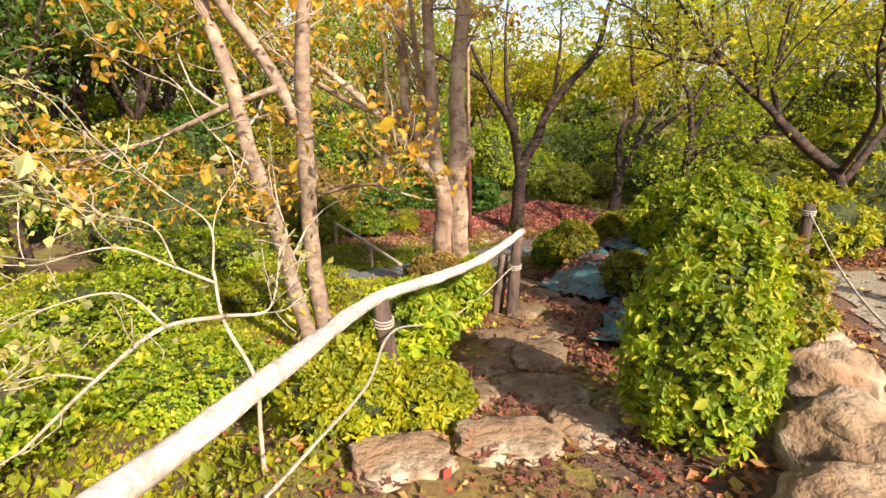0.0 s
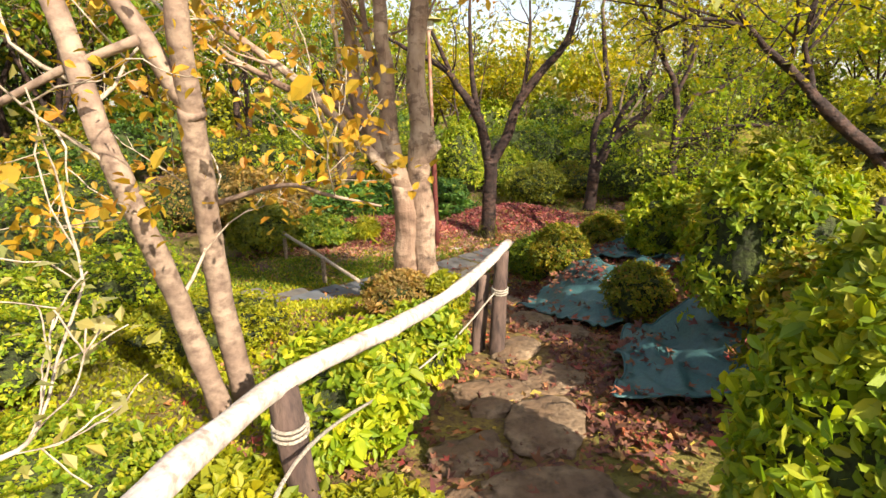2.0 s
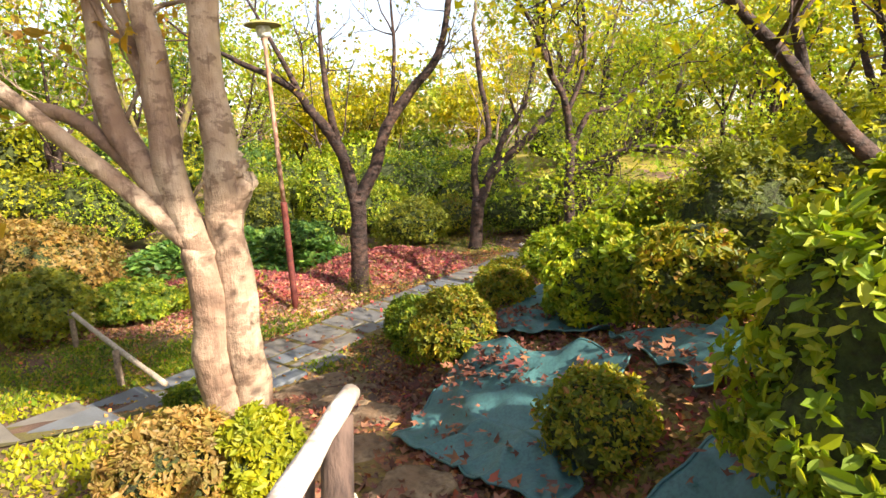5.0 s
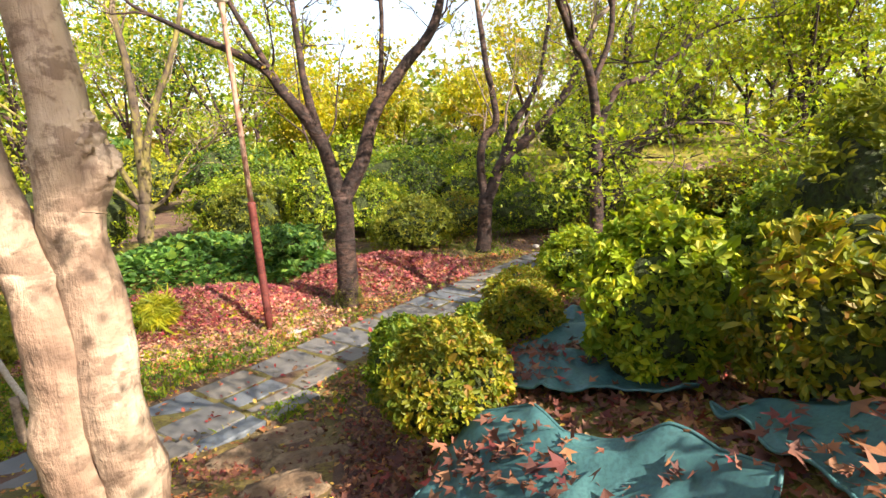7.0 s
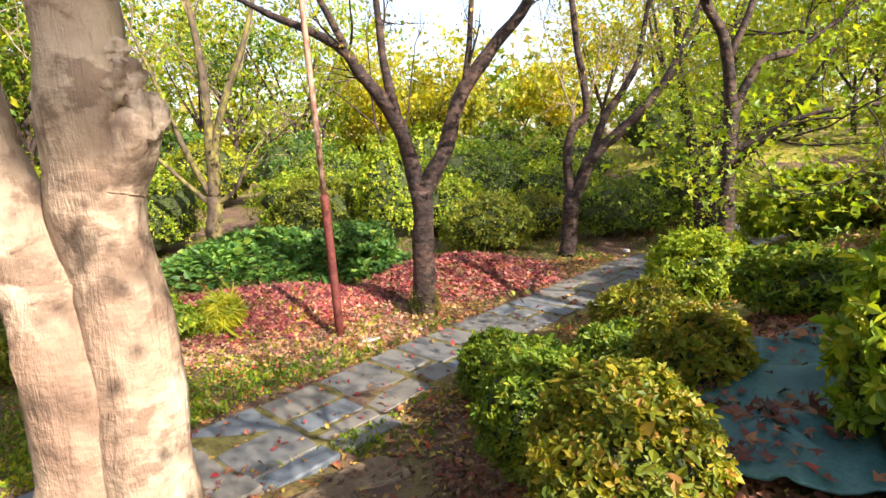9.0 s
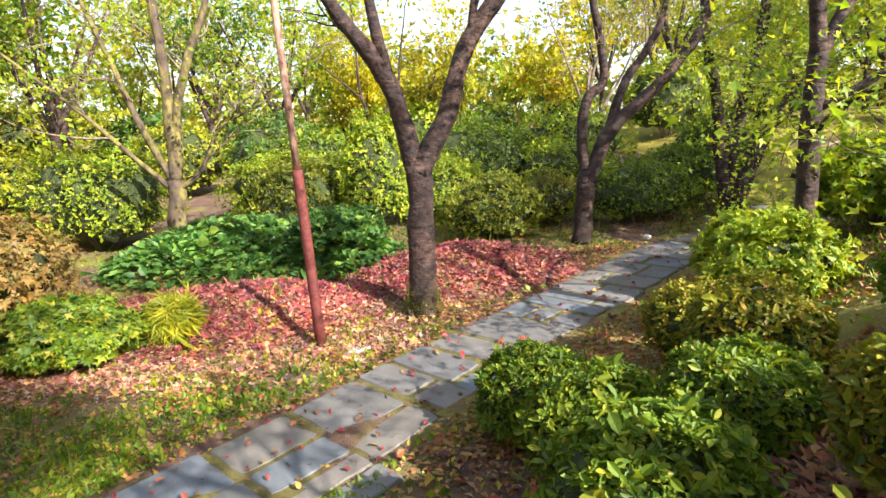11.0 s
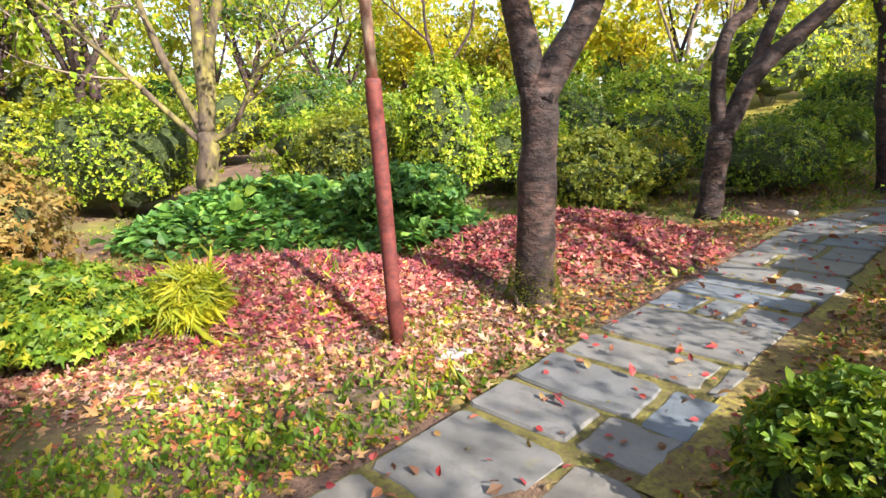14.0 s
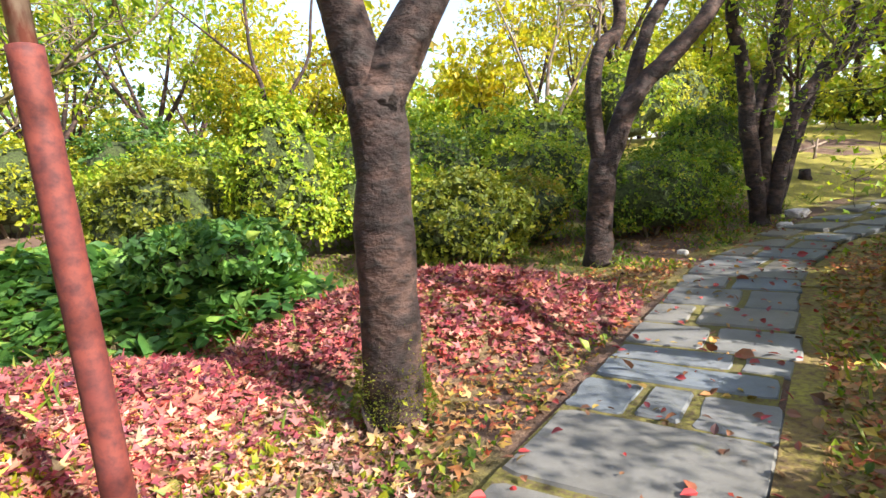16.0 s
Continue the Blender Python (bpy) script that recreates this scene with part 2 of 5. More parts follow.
MOSS_PATH = two_scale("mossy_earth", (0.17, 0.095, 0.038), (0.25, 0.20, 0.032), (0.10, 0.055, 0.03), 2.6, 30, 0.95, None, 0.8, 0.015)

# ---- builders ----
rng = np.random.default_rng(7)


def mesh_from(name, verts, faces, mat, smooth=False):
    me = bpy.data.meshes.new(name)
    verts = np.asarray(verts, dtype=np.float32)
    faces = np.asarray(faces, dtype=np.int32)
    me.vertices.add(len(verts))
    me.vertices.foreach_set("co", verts.ravel())
    k = faces.shape[1]
    me.loops.add(faces.size)
    me.loops.foreach_set("vertex_index", faces.ravel())
    me.polygons.add(len(faces))
    me.polygons.foreach_set("loop_start", np.arange(0, faces.size, k, dtype=np.int32))
    me.polygons.foreach_set("loop_total", np.full(len(faces), k, dtype=np.int32))
    me.polygons.foreach_set("use_smooth", np.full(len(faces), smooth, dtype=bool))
    me.update(calc_edges=True)
    me.materials.append(mat)
    return me


def part(name, mesh, mat, parent=None, label="", smooth=False):
    """Links a bmesh or a mesh as one object, under a thing or a part."""
    if isinstance(mesh, bmesh.types.BMesh):
        me = bpy.data.meshes.new(name)
        mesh.to_mesh(me)
        mesh.free()
        me.materials.append(mat)
        if smooth:
            for p in me.polygons:
                p.use_smooth = True
    else:
        me = mesh
    ob = new(name, me)
    ob.parent = parent
    if label:
        tagged(ob, label)
    return ob


def thing(name, at, label, category, group="", kind=""):
    ob = new(name)
    ob.location = at
    return tagged(ob, label, category, group, kind)


WALK_LINE = [(0.59, -1.2), (0.54, 0.1), (0.55, 0.9), (0.6, 1.65), (0.92, 2.55), (1.34, 4.1), (1.31, 4.4), (1.07, 4.82), (1.02, 6.2), (0.64, 7.2), (0.51, 8.0), (0.73, 8.9), (0.97, 9.3), (1.3, 9.7)]


def near_walk(p, wide=0.5, top=3.4):
    """Whether a point hangs over the trodden line, where nothing grows."""
    if p[2] > top:
        return False
    for (ax, ay), (bx, by) in zip(WALK_LINE, WALK_LINE[1:]):
        dx, dy = bx - ax, by - ay
        k = min(1, max(0, ((p[0] - ax) * dx + (p[1] - ay) * dy) / (dx * dx + dy * dy)))
        if (p[0] - ax - k * dx) ** 2 + (p[1] - ay - k * dy) ** 2 < wide * wide:
            return True
    return False


def lerp_table(v, table):
    if v <= table[0][0]:
        return table[0][1]
    for (a, p), (b, q) in zip(table, table[1:]):
        if v <= b:
            return p + (q - p) * (v - a) / (b - a)
    return table[-1][1]


def sstep(a, b, v):
    k = min(1.0, max(0.0, (v - a) / (b - a)))
    return k * k * (3 - 2 * k)


PROFILE = [(-8, 1.75), (0, 1.5), (1.2, 1.42), (2.4, 1.26), (3.8, 1.1), (5, 0.92), (6.2, 0.60), (7.4, 0.22), (8.3, 0.02), (9.2, -0.03), (14, -0.03), (17, 0.12), (24, 0.6), (40, 1.0), (90, 1.4)]


def hump(x, y, cx, cy, rx, ry, h):
    d = ((x - cx) / rx) ** 2 + ((y - cy) / ry) ** 2
    return h * max(0.0, 1 - d) ** 1.3 if d < 1 else 0.0


def ground_z(x, y, fine=True):
    z = lerp_table(y, PROFILE)
    beside = 0.69 * (x - 1.36) - 0.72 * (y - 9.6)
    bank = sstep(1.35, 2.1, x) * sstep(0.5, 3.1, beside) * (1 - sstep(12.5, 14.5, y))
    z += bank * max(0.0, 1.03 - z)
    z += sstep(1.85, 2.8, x) * (1 - sstep(4.4, 6.6, y)) * max(0.0, 1.5 - z)
    z -= 0.28 * sstep(0.25, 0.9, -x) * (1 - sstep(4.5, 6.5, y))
    z += hump(x, y, -1.1, 12.4, 2.1, 1.25, 0.32) + hump(x, y, 2.0, 13.4, 1.75, 1.15, 0.38)
    z += hump(x, y, -1.3, 15.0, 2.2, 1.3, 0.62) + hump(x, y, 0.35, 14.3, 1.0, 0.9, 0.45)
    z += (0.35 * sstep(13.5, 18, y) + 0.55 * sstep(16, 23, y)) * sstep(5.5, 10, x) + 0.5 * sstep(4, 9, -x) * sstep(9, 15, y)
    if fine:
        z += 0.05 * noise.noise(Vector((x * 0.8, y * 0.8, 0.3))) + 0.018 * noise.noise(Vector((x * 4, y * 4, 1.3)))
    return z


def grid_mesh(name, xs, ys, zf, mat):
    nx, ny = len(xs), len(ys)
    v = [(x, y, zf(x, y)) for y in ys for x in xs]
    i = np.arange(nx * ny).reshape(ny, nx)
    f = np.stack([i[:-1, :-1], i[:-1, 1:], i[1:, 1:], i[1:, :-1]], -1).reshape(-1, 4)
    return mesh_from(name, v, f, mat, True)


LEAF6 = np.array([(0, 0, 0), (-0.3, 0.28, 0.10), (-0.27, 0.64, 0.10), (0, 1, -0.06), (0.27, 0.64, 0.10), (0.3, 0.28, 0.10), (0, 0.5, 0.0)])
LEAF6_F = np.array([(0, 6, 1), (1, 6, 2), (2, 6, 3), (3, 6, 4), (4, 6, 5), (5, 6, 0)])
LEAF4 = np.array([(0, 0, 0), (-0.32, 0.5, 0.1), (0, 1, -0.05), (0.32, 0.5, 0.1)])
LEAF4_F = np.array([(0, 2, 1), (0, 3, 2)])
OVAL = np.array([(0, 0, 0), (-0.21, 0.38, 0.07), (-0.22, 0.7, 0.07), (0, 1, -0.08), (0.22, 0.7, 0.07), (0.21, 0.38, 0.07)])
OVAL_F = np.array([(0, 3, 1), (1, 3, 2), (0, 5, 3), (5, 4, 3)])
BLADE = np.array([(-0.06, 0, 0), (0.06, 0, 0), (0.045, 0.55, 0.0), (0.0, 1, -0.12)])
BLADE_F = np.array([(0, 1, 2), (0, 2, 3)])
STAR = np.array([(0, 0, 0), (-0.46, 0.5, 0.07), (-0.12, 0.48, 0), (0, 1.05, -0.05), (0.12, 0.48, 0), (0.46, 0.5, 0.07)])
STAR_F = np.array([(0, 2, 1), (0, 4, 2), (2, 4, 3), (0, 5, 4)])


def leaf_cloud(name, pts, dirs, size, mat, shape=LEAF4, faces=LEAF4_F, jitter=0.6, spread=0.35, up=None):
    """Many leaves in one mesh: each grows from its point along its direction, turned and sized at random."""
    n = len(pts)
    d = dirs + rng.normal(0, jitter, (n, 3))
    d /= np.linalg.norm(d, axis=1, keepdims=True) + 1e-9
    ref = rng.normal(0, 0.5, (n, 3)) + (np.array([0, 0, 1.0]) if up is None else up)
    side = np.cross(d, ref)
    side /= np.linalg.norm(side, axis=1, keepdims=True) + 1e-9
    nor = np.cross(side, d)
    s = size * np.exp(rng.normal(0, spread, n))
    loc = shape[None, :, :] * s[:, None, None]
    v = pts[:, None, :] + loc[..., 0:1] * side[:, None, :] + loc[..., 1:2] * d[:, None, :] + loc[..., 2:3] * nor[:, None, :]
    f = faces[None] + (np.arange(n) * len(shape))[:, None, None]
    return mesh_from(name, v.reshape(-1, 3), f.reshape(-1, 3), mat)


def tube(pts, radii, sides=8, cap=True, wob=0.0):
    """A round limb along a line of points: its vertices and its four-sided faces."""
    pts = [Vector(p) for p in pts]
    vs, fs = [], []
    a = Vector((1, 0, 0))
    for i, p in enumerate(pts):
        t = (pts[min(i + 1, len(pts) - 1)] - pts[max(i - 1, 0)]).normalized()
        a = (a - t * a.dot(t))
        if a.length < 1e-3:
            a = t.orthogonal()
        a.normalize()
        b = t.cross(a)
        for k in range(sides):
            w = 2 * math.pi * k / sides
            q = (a * math.cos(w) + b * math.sin(w))
            r = radii[i] * (1 + wob * noise.noise((p + q * 0.2) * 5.0))
            vs.append(p + q * r)
    for i in range(len(pts) - 1):
        for k in range(sides):
            k2 = (k + 1) % sides
            fs.append((i * sides + k, i * sides + k2, (i + 1) * sides + k2, (i + 1) * sides + k))
    if cap:
        for base, flip in ((0, True), ((len(pts) - 1) * sides, False)):
            vs.append(pts[0] if flip else pts[-1])
            c = len(vs) - 1
            for k in range(0, sides, 2):
                q = (base + k, base + (k + 1) % sides, base + (k + 2) % sides, c)
                fs.append(q[::-1] if flip else q)
    return vs, fs


def spline(pts, steps=6):
    """A smooth line through the points."""
    p = [Vector(q) for q in pts]
    p = [p[0] * 2 - p[1]] + p + [p[-1] * 2 - p[-2]]
    out = []
    for i in range(1, len(p) - 2):
        for k in range(steps):
            t = k / steps
            out.append(0.5 * ((2 * p[i]) + (p[i + 1] - p[i - 1]) * t + (2 * p[i - 1] - 5 * p[i] + 4 * p[i + 1] - p[i + 2]) * t * t + (3 * p[i] - p[i - 1] - 3 * p[i + 1] + p[i + 2]) * t ** 3))
    out.append(p[-2])
    return out


def tubes_mesh(name, lines, mat, sides=5):
    """Several thin twigs in one mesh."""
    vs, fs = [], []
    for pts, radii in lines:
        v, f = tube(pts, radii, sides, False)
        o = len(vs)
        vs += v
        fs += [tuple(o + i for i in q) for q in f]
    return mesh_from(name, [tuple(v) for v in vs], fs, mat, True)


def limb_part(name, pts, r0, r1, mat, parent, sides=12, wob=0.18, steps=6, flare=0.0):
    line = spline(pts, steps)
    n = len(line)
    rad = [r0 + (r1 - r0) * i / (n - 1) + flare * max(0.0, 1 - i / (0.22 * n)) ** 2 for i in range(n)]
    line = [q + Vector((noise.noise(q * 2.3), noise.noise(q * 2.3 + Vector((9, 0, 0))), 0)) * r0 * 0.25 if 0 < i < n - 1 else q for i, q in enumerate(line)]
    org = parent.location
    v, f = tube([q - org for q in line], rad, sides, True, wob)
    return part(name, mesh_from(name, [tuple(q) for q in v], f, mat, True), mat, parent), line, rad


def grow(line, r, level, r_, lines, tips, length, bend=0.35, up=0.25, kids=(3, 5)):
    """Twigs that fork off a limb, each smaller than the last."""
    n = r_.randint(*kids)
    for _ in range(n):
        i = r_.randint(len(line) // 3, len(line) - 1)
        p = Vector(line[i])
        t = (Vector(line[i]) - Vector(line[max(0, i - 1)])).normalized()
        d = (t + Vector((r_.gauss(0, 1), r_.gauss(0, 1), r_.gauss(up, 0.6))) * 0.9).normalized()
        pts = [p.copy()]
        seg = 5
        ln = length * r_.uniform(0.6, 1.3)
        for k in range(seg):
            d = (d + Vector((r_.gauss(0, bend), r_.gauss(0, bend), r_.gauss(0.05, bend))) * 0.45).normalized()
            p = p + d * ln / seg
            if near_walk(p, 0.75):
                break
            pts.append(p.copy())
        if len(pts) < 3:
            continue
        seg = len(pts) - 1
        rad = [max(0.0025, r * (1 - 0.8 * k / seg)) for k in range(seg + 1)]
        lines.append((pts, rad))
        if level > 0:
            grow(pts, r * 0.5, level - 1, r_, lines, tips, length * 0.55, bend, up, kids)
        else:
            tips += pts[2:]


def tree(name, limbs, bark, label, leaf=None, leaf_n=0, leaf_size=0.07, twig_len=0.9, level=2, seed=1, clump=0.16, twig_mat=None, group="", flare=0.05, kids=(3, 5), twig_r=0.02, sides=12, up=0.25, shape=LEAF4, faces=LEAF4_F):
    base = Vector(limbs[0][2][0])
    base.z = min(base.z, ground_z(base.x, base.y)) - 0.05
    t = thing(name, base, label, "tree", group)
    r_ = random.Random(seed)
    lines, tips = [], []
    for i, (r0, r1, pts) in enumerate(limbs):
        if i == 0:
            pts = [tuple(base)] + list(pts)
        _, line, rad = limb_part("trunk" if i == 0 else "limb", pts, r0, r1, bark, t, sides, 0.2, 6, flare if i == 0 else 0)
        if i or len(limbs) == 1:
            grow(line, min(twig_r, r1), level, r_, lines, tips, twig_len, 0.4, up, kids)
            end = line[-1]
            d = (line[-1] - line[-3]).normalized()
            pts = [end]
            for k in range(6):
                d = (d + Vector((r_.gauss(0, 0.25), r_.gauss(0, 0.25), 0.1))).normalized()
                if near_walk(pts[-1] + d * twig_len * 0.28, 0.75):
                    break
                pts.append(pts[-1] + d * twig_len * 0.28)
            if len(pts) < 3:
                continue
            lines.append((pts, [max(0.004, r1 * (1 - 0.85 * k / 6)) for k in range(len(pts))]))
            grow(pts, min(twig_r, r1 * 0.6), max(0, level - 1), r_, lines, tips, twig_len * 0.8, 0.4, up, kids)
    org = np.array(base)
    local = [([q - base for q in p], rr) for p, rr in lines]
    if local:
        tw = part("branchwork", tubes_mesh("branchwork", local, twig_mat or bark, 4 if sides > 8 else 3), bark, t)
        tagged(tw, kind="stuff")
    if leaf and leaf_n and tips:
        tp = np.array([tuple(q) for q in tips]) - org
        idx = rng.integers(0, len(tp), leaf_n)
        pts = tp[idx] + rng.normal(0, clump, (leaf_n, 3)) * np.array([1, 1, 0.6])
        if abs(base.x) < 6 and base.y < 13:
            pts = np.array([q for q in pts if not near_walk(q + org, 0.6)])
            leaf_n = len(pts)
        dirs = rng.normal(0, 1, (leaf_n, 3)) + np.array([0, 0, -0.35])
        cr = part("crown", leaf_cloud("crown", pts, dirs, leaf_size, leaf, shape, faces), leaf, t)
        tagged(cr, kind="stuff")
    return t


def ico_core(rx, ry, rz, seed, amp=0.3, sub=4):
    bm = bmesh.new()
    bmesh.ops.create_icosphere(bm, subdivisions=sub, radius=1)
    for v in bm.verts:
        k = 1 + amp * noise.noise(v.co * 2.2 + Vector((seed * 3.7, 0, 0))) + amp * 0.6 * noise.noise(v.co * 5 + Vector((0, seed, 0))) + amp * 0.6 * noise.noise(v.co * 11 + Vector((seed, seed, 0)))
        v.co = Vector((v.co.x * rx, v.co.y * ry, max(v.co.z, -0.75) * rz)) * k
    return bm


def bush(name, x, y, rx, ry, h, mat, n, size, label, seed=1, lump=0.3, shape=LEAF6, faces=LEAF6_F, group="", sink=0.05, loose=0.1, whorl=6, droop=0.0, core=0.8):
    """A shrub: stems, a solid core coloured dark for the shade among inner leaves and a coat of leaves in whorls,
    thinner in the hollows between its lumps.
    """
    gz = ground_z(x, y)
    t = thing(name, (x, y, gz), label, "shrub", group)
    rz = h * 0.56
    cz = h - rz
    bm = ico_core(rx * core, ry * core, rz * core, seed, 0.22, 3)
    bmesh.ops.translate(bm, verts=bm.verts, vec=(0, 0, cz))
    part("shaded_core", bm, L_CORE_SHADE, t, smooth=True)
    r_ = random.Random(seed)
    stems = []
    for k in range(7):
        a = r_.uniform(0, 6.28)
        e = Vector((math.cos(a) * rx * 0.55, math.sin(a) * ry * 0.55, cz + rz * 0.3))
        b0 = Vector((math.cos(a) * 0.08, math.sin(a) * 0.08, -sink))
        stems.append(([b0, b0.lerp(e, 0.4) + Vector((0, 0, 0.05)), e], [0.016, 0.012, 0.006]))
    tagged(part("stem_cluster", tubes_mesh("stem_cluster", stems, TWIG, 5), TWIG, t), kind="stuff")
    nw = max(1, n // whorl)
    u = rng.normal(0, 1, (nw, 3))
    u /= np.linalg.norm(u, axis=1, keepdims=True)
    u[:, 2] = np.where(u[:, 2] < -0.6, -u[:, 2], u[:, 2])
    lumps = np.array([noise.noise(Vector(q) * 2.4 + Vector((seed * 5.1, 1, 2))) + 0.6 * noise.noise(Vector(q) * 6.0 + Vector((seed, 7, 2))) for q in u])
    k = np.minimum(1.03, 1 + lump * (lumps - 0.3)) - np.abs(rng.normal(0, loose, nw)) + 0.03 * np.maximum(0, rng.normal(0, 1, nw))
    pts = u * k[:, None] * np.array([rx, ry, rz]) + np.array([0, 0, cz])
    nor = u / np.array([rx, ry, rz])
    nor /= np.linalg.norm(nor, axis=1, keepdims=True)
    nor = nor + rng.normal(0, 0.32, (nw, 3)) + np.array([0, 0, 0.35])
    nor /= np.linalg.norm(nor, axis=1, keepdims=True)
    t1 = np.cross(nor, rng.normal(0, 1, (nw, 3)))
    t1 /= np.linalg.norm(t1, axis=1, keepdims=True) + 1e-9
    t2 = np.cross(nor, t1)
    ang = (np.arange(whorl) * 2 * math.pi / whorl)[None, :] + rng.uniform(-0.35, 0.35, (nw, whorl))
    d = (np.cos(ang)[..., None] * t1[:, None] + np.sin(ang)[..., None] * t2[:, None]) * 0.9 + nor[:, None] * rng.uniform(0.1, 0.75, (nw, whorl, 1)) - np.array([0, 0, droop])
    fo = part("foliage", leaf_cloud("foliage", np.repeat(pts, whorl, 0) + rng.normal(0, size * 0.18, (nw * whorl, 3)), d.reshape(-1, 3), size, mat, shape, faces, 0.3, 0.33, np.repeat(nor, whorl, 0) * 1.4), mat, t)
    tagged(fo, kind="stuff")
    return t


def rock(name, x, y, sx, sy, sz, mat, label, category="stone", seed=1, group="", rot=0.0, flat=0.0, sink=0.3):
    """A weathered stone: a rough block with a broken outline and, for steps, a flattened top."""
    bm = bmesh.new()
    bmesh.ops.create_icosphere(bm, subdivisions=4, radius=1)
    for v in bm.verts:
        c = v.co.copy()
        k = 1 + 0.28 * noise.noise(c * 1.3 + Vector((seed * 2.9, 0, 0))) + 0.2 * noise.noise(c * 3.3 + Vector((0, seed, 0))) + 0.07 * noise.noise(c * 8 + Vector((seed, 0, 0))) + 0.03 * noise.noise(c * 19)
        k -= 0.14 * max(0.0, 0.35 - abs(noise.noise(c * 2.6 + Vector((3, seed, 1))))) * 2
        q = c * k
        q = Vector([math.copysign(abs(a) ** 0.75, a) for a in q])
        if flat and q.z > 1 - flat:
            q.z = 1 - flat + (q.z - 1 + flat) * 0.18
        v.co = Vector((q.x * sx, q.y * sy, q.z * sz))
    gz = ground_z(x, y)
    ob = part(name, bm, mat, None, smooth=True)
    ob.location = (x, y, gz + sz * (1 - 2 * sink) * 0.5)
    ob.rotation_euler = (0, 0, rot)
    return tagged(ob, label, category, group)


# ---- ground ----
xs = np.concatenate([np.linspace(-60, -8, 27)[:-1], np.linspace(-8, 10, 131)[:-1], np.linspace(10, 60, 26)])
ys = np.concatenate([np.linspace(-30, -3, 14)[:-1], np.linspace(-3, 19, 161)[:-1], np.linspace(19, 90, 36)])
ground = part("ground", grid_mesh("ground", xs, ys, ground_z, SOIL), SOIL)
tagged(ground, "brown garden earth with moss and fallen leaves", "ground", kind="structure")

# moss lawn and the far bend of the path lie on the earth as thin sheets
def sheet(name, outline_fn, x0, x1, y0, y1, step, lift, mat, label, category):
    """A thin layer that follows the ground inside an outline."""
    xs_, ys_ = np.arange(x0, x1, step), np.arange(y0, y1, step)
    vs, fs, idx = [], [], {}
    for j, y in enumerate(ys_):
        for i, x in enumerate(xs_):
            if outline_fn(x, y):
                idx[i, j] = len(vs)
                vs.append((x, y, ground_z(x, y) + lift))
    for (i, j), a in idx.items():
        q = [(i, j), (i + 1, j), (i + 1, j + 1), (i, j + 1)]
        if all(k in idx for k in q):
            fs.append([idx[k] for k in q])
    ob = part(name, mesh_from(name, vs, fs, mat, True), mat)
    return tagged(ob, label, category, kind="structure")


sheet("moss_lawn", lambda x, y: y > 15.2 + 0.25 * (x - 8) + 0.4 * noise.noise(Vector((x, y, 0))) and x > 8 + 0.3 * noise.noise(Vector((y, x, 2))), 7, 26, 14, 30, 0.25, 0.012, MOSS, "yellow-green moss lawn rising behind the path", "lawn")
WALKX = [(-3, 0.6), (0, 0.55), (2.4, 0.75), (4, 1.05), (5.5, 1.05), (7, 0.75), (8.4, 0.3)]
sheet("mossy_trail", lambda x, y: abs(x - lerp_table(y, WALKX)) < 0.42 + 0.15 * noise.noise(Vector((x * 2, y * 2, 5))), -0.4, 2.2, -3, 8.3, 0.07, 0.006, MOSS_PATH, "trodden ochre earth trail with moss and leaves", "trail")
sheet("gravel_walk", lambda x, y: x > 2.75 + 0.12 * y + 0.1 * noise.noise(Vector((x * 2, y * 2, 5))) and x < 4.6 + 0.2 * y, 2.2, 6, -3, 4.2, 0.1, 0.008, GRAVEL, "pale fine gravel walk beside boulders", "path")

# ---- flagstone path ----
EDGE = [(-4.2, 5.9), (-2.4, 7.5), (-0.85, 8.98), (0.165, 9.88), (0.64, 10.3), (1.6, 11.19), (2.75, 12.12), (4.72, 13.8), (6.5, 14.75), (9.5, 15.6), (14, 16.6)]


def edge_at(s):
    for a, b in zip(EDGE, EDGE[1:]):
        d = math.dist(a, b)
        if s <= d or b == EDGE[-1]:
            k = s / d
            return Vector((a[0] + (b[0] - a[0]) * k, a[1] + (b[1] - a[1]) * k)), Vector(((b[0] - a[0]) / d, (b[1] - a[1]) / d))
        s -= d


def edge_smooth(s):
    p, d = edge_at(s)
    d2 = edge_at(max(0, s - 0.5))[1] + edge_at(s + 0.5)[1]
    d2.normalize()
    return p, Vector((d2.y, -d2.x))


path_bed = thing("flagstone_path", (1.6, 11.2, 0), "path of grey slate flagstones with mossy joints", "path", kind="structure")
S_T = sum(math.dist(a, b) for a, b in zip(EDGE[:3], EDGE[1:4]))
# rows along the path: where each starts, counted from a known joint, and its crosswise joints
ROWS_S = [(-5.6, (0.5,)), (-5.0, (0.4,)), (-4.3, (0.62,)), (-3.7, ()), (-3.1, (0.45,)), (-2.45, (0.55,)), (-1.85, (0.4,)), (-1.25, (0.56,)), (-0.62, (0.52, 0.86)), (0.0, (0.66,)), (0.65, (0.60,)), (1.03, (0.72,)), (1.5, (0.86,)), (1.92, ()), (2.6, (0.36, 0.60)), (3.02, ()), (3.33, (0.7,)), (3.62, (0.5,)), (4.1, (0.34,)), (4.62, (0.6,)), (5.2, (0.45,)), (5.75, ()), (6.2, (0.6,)), (6.8, (0.35,)), (7.4, (0.55,)), (8.0, (0.4,)), (8.6, (0.6,)), (9.3, (0.5,)), (10, (0.4,)), (10.7, (0.6,)), (11.4, (0.5,)), (12.1, ())]


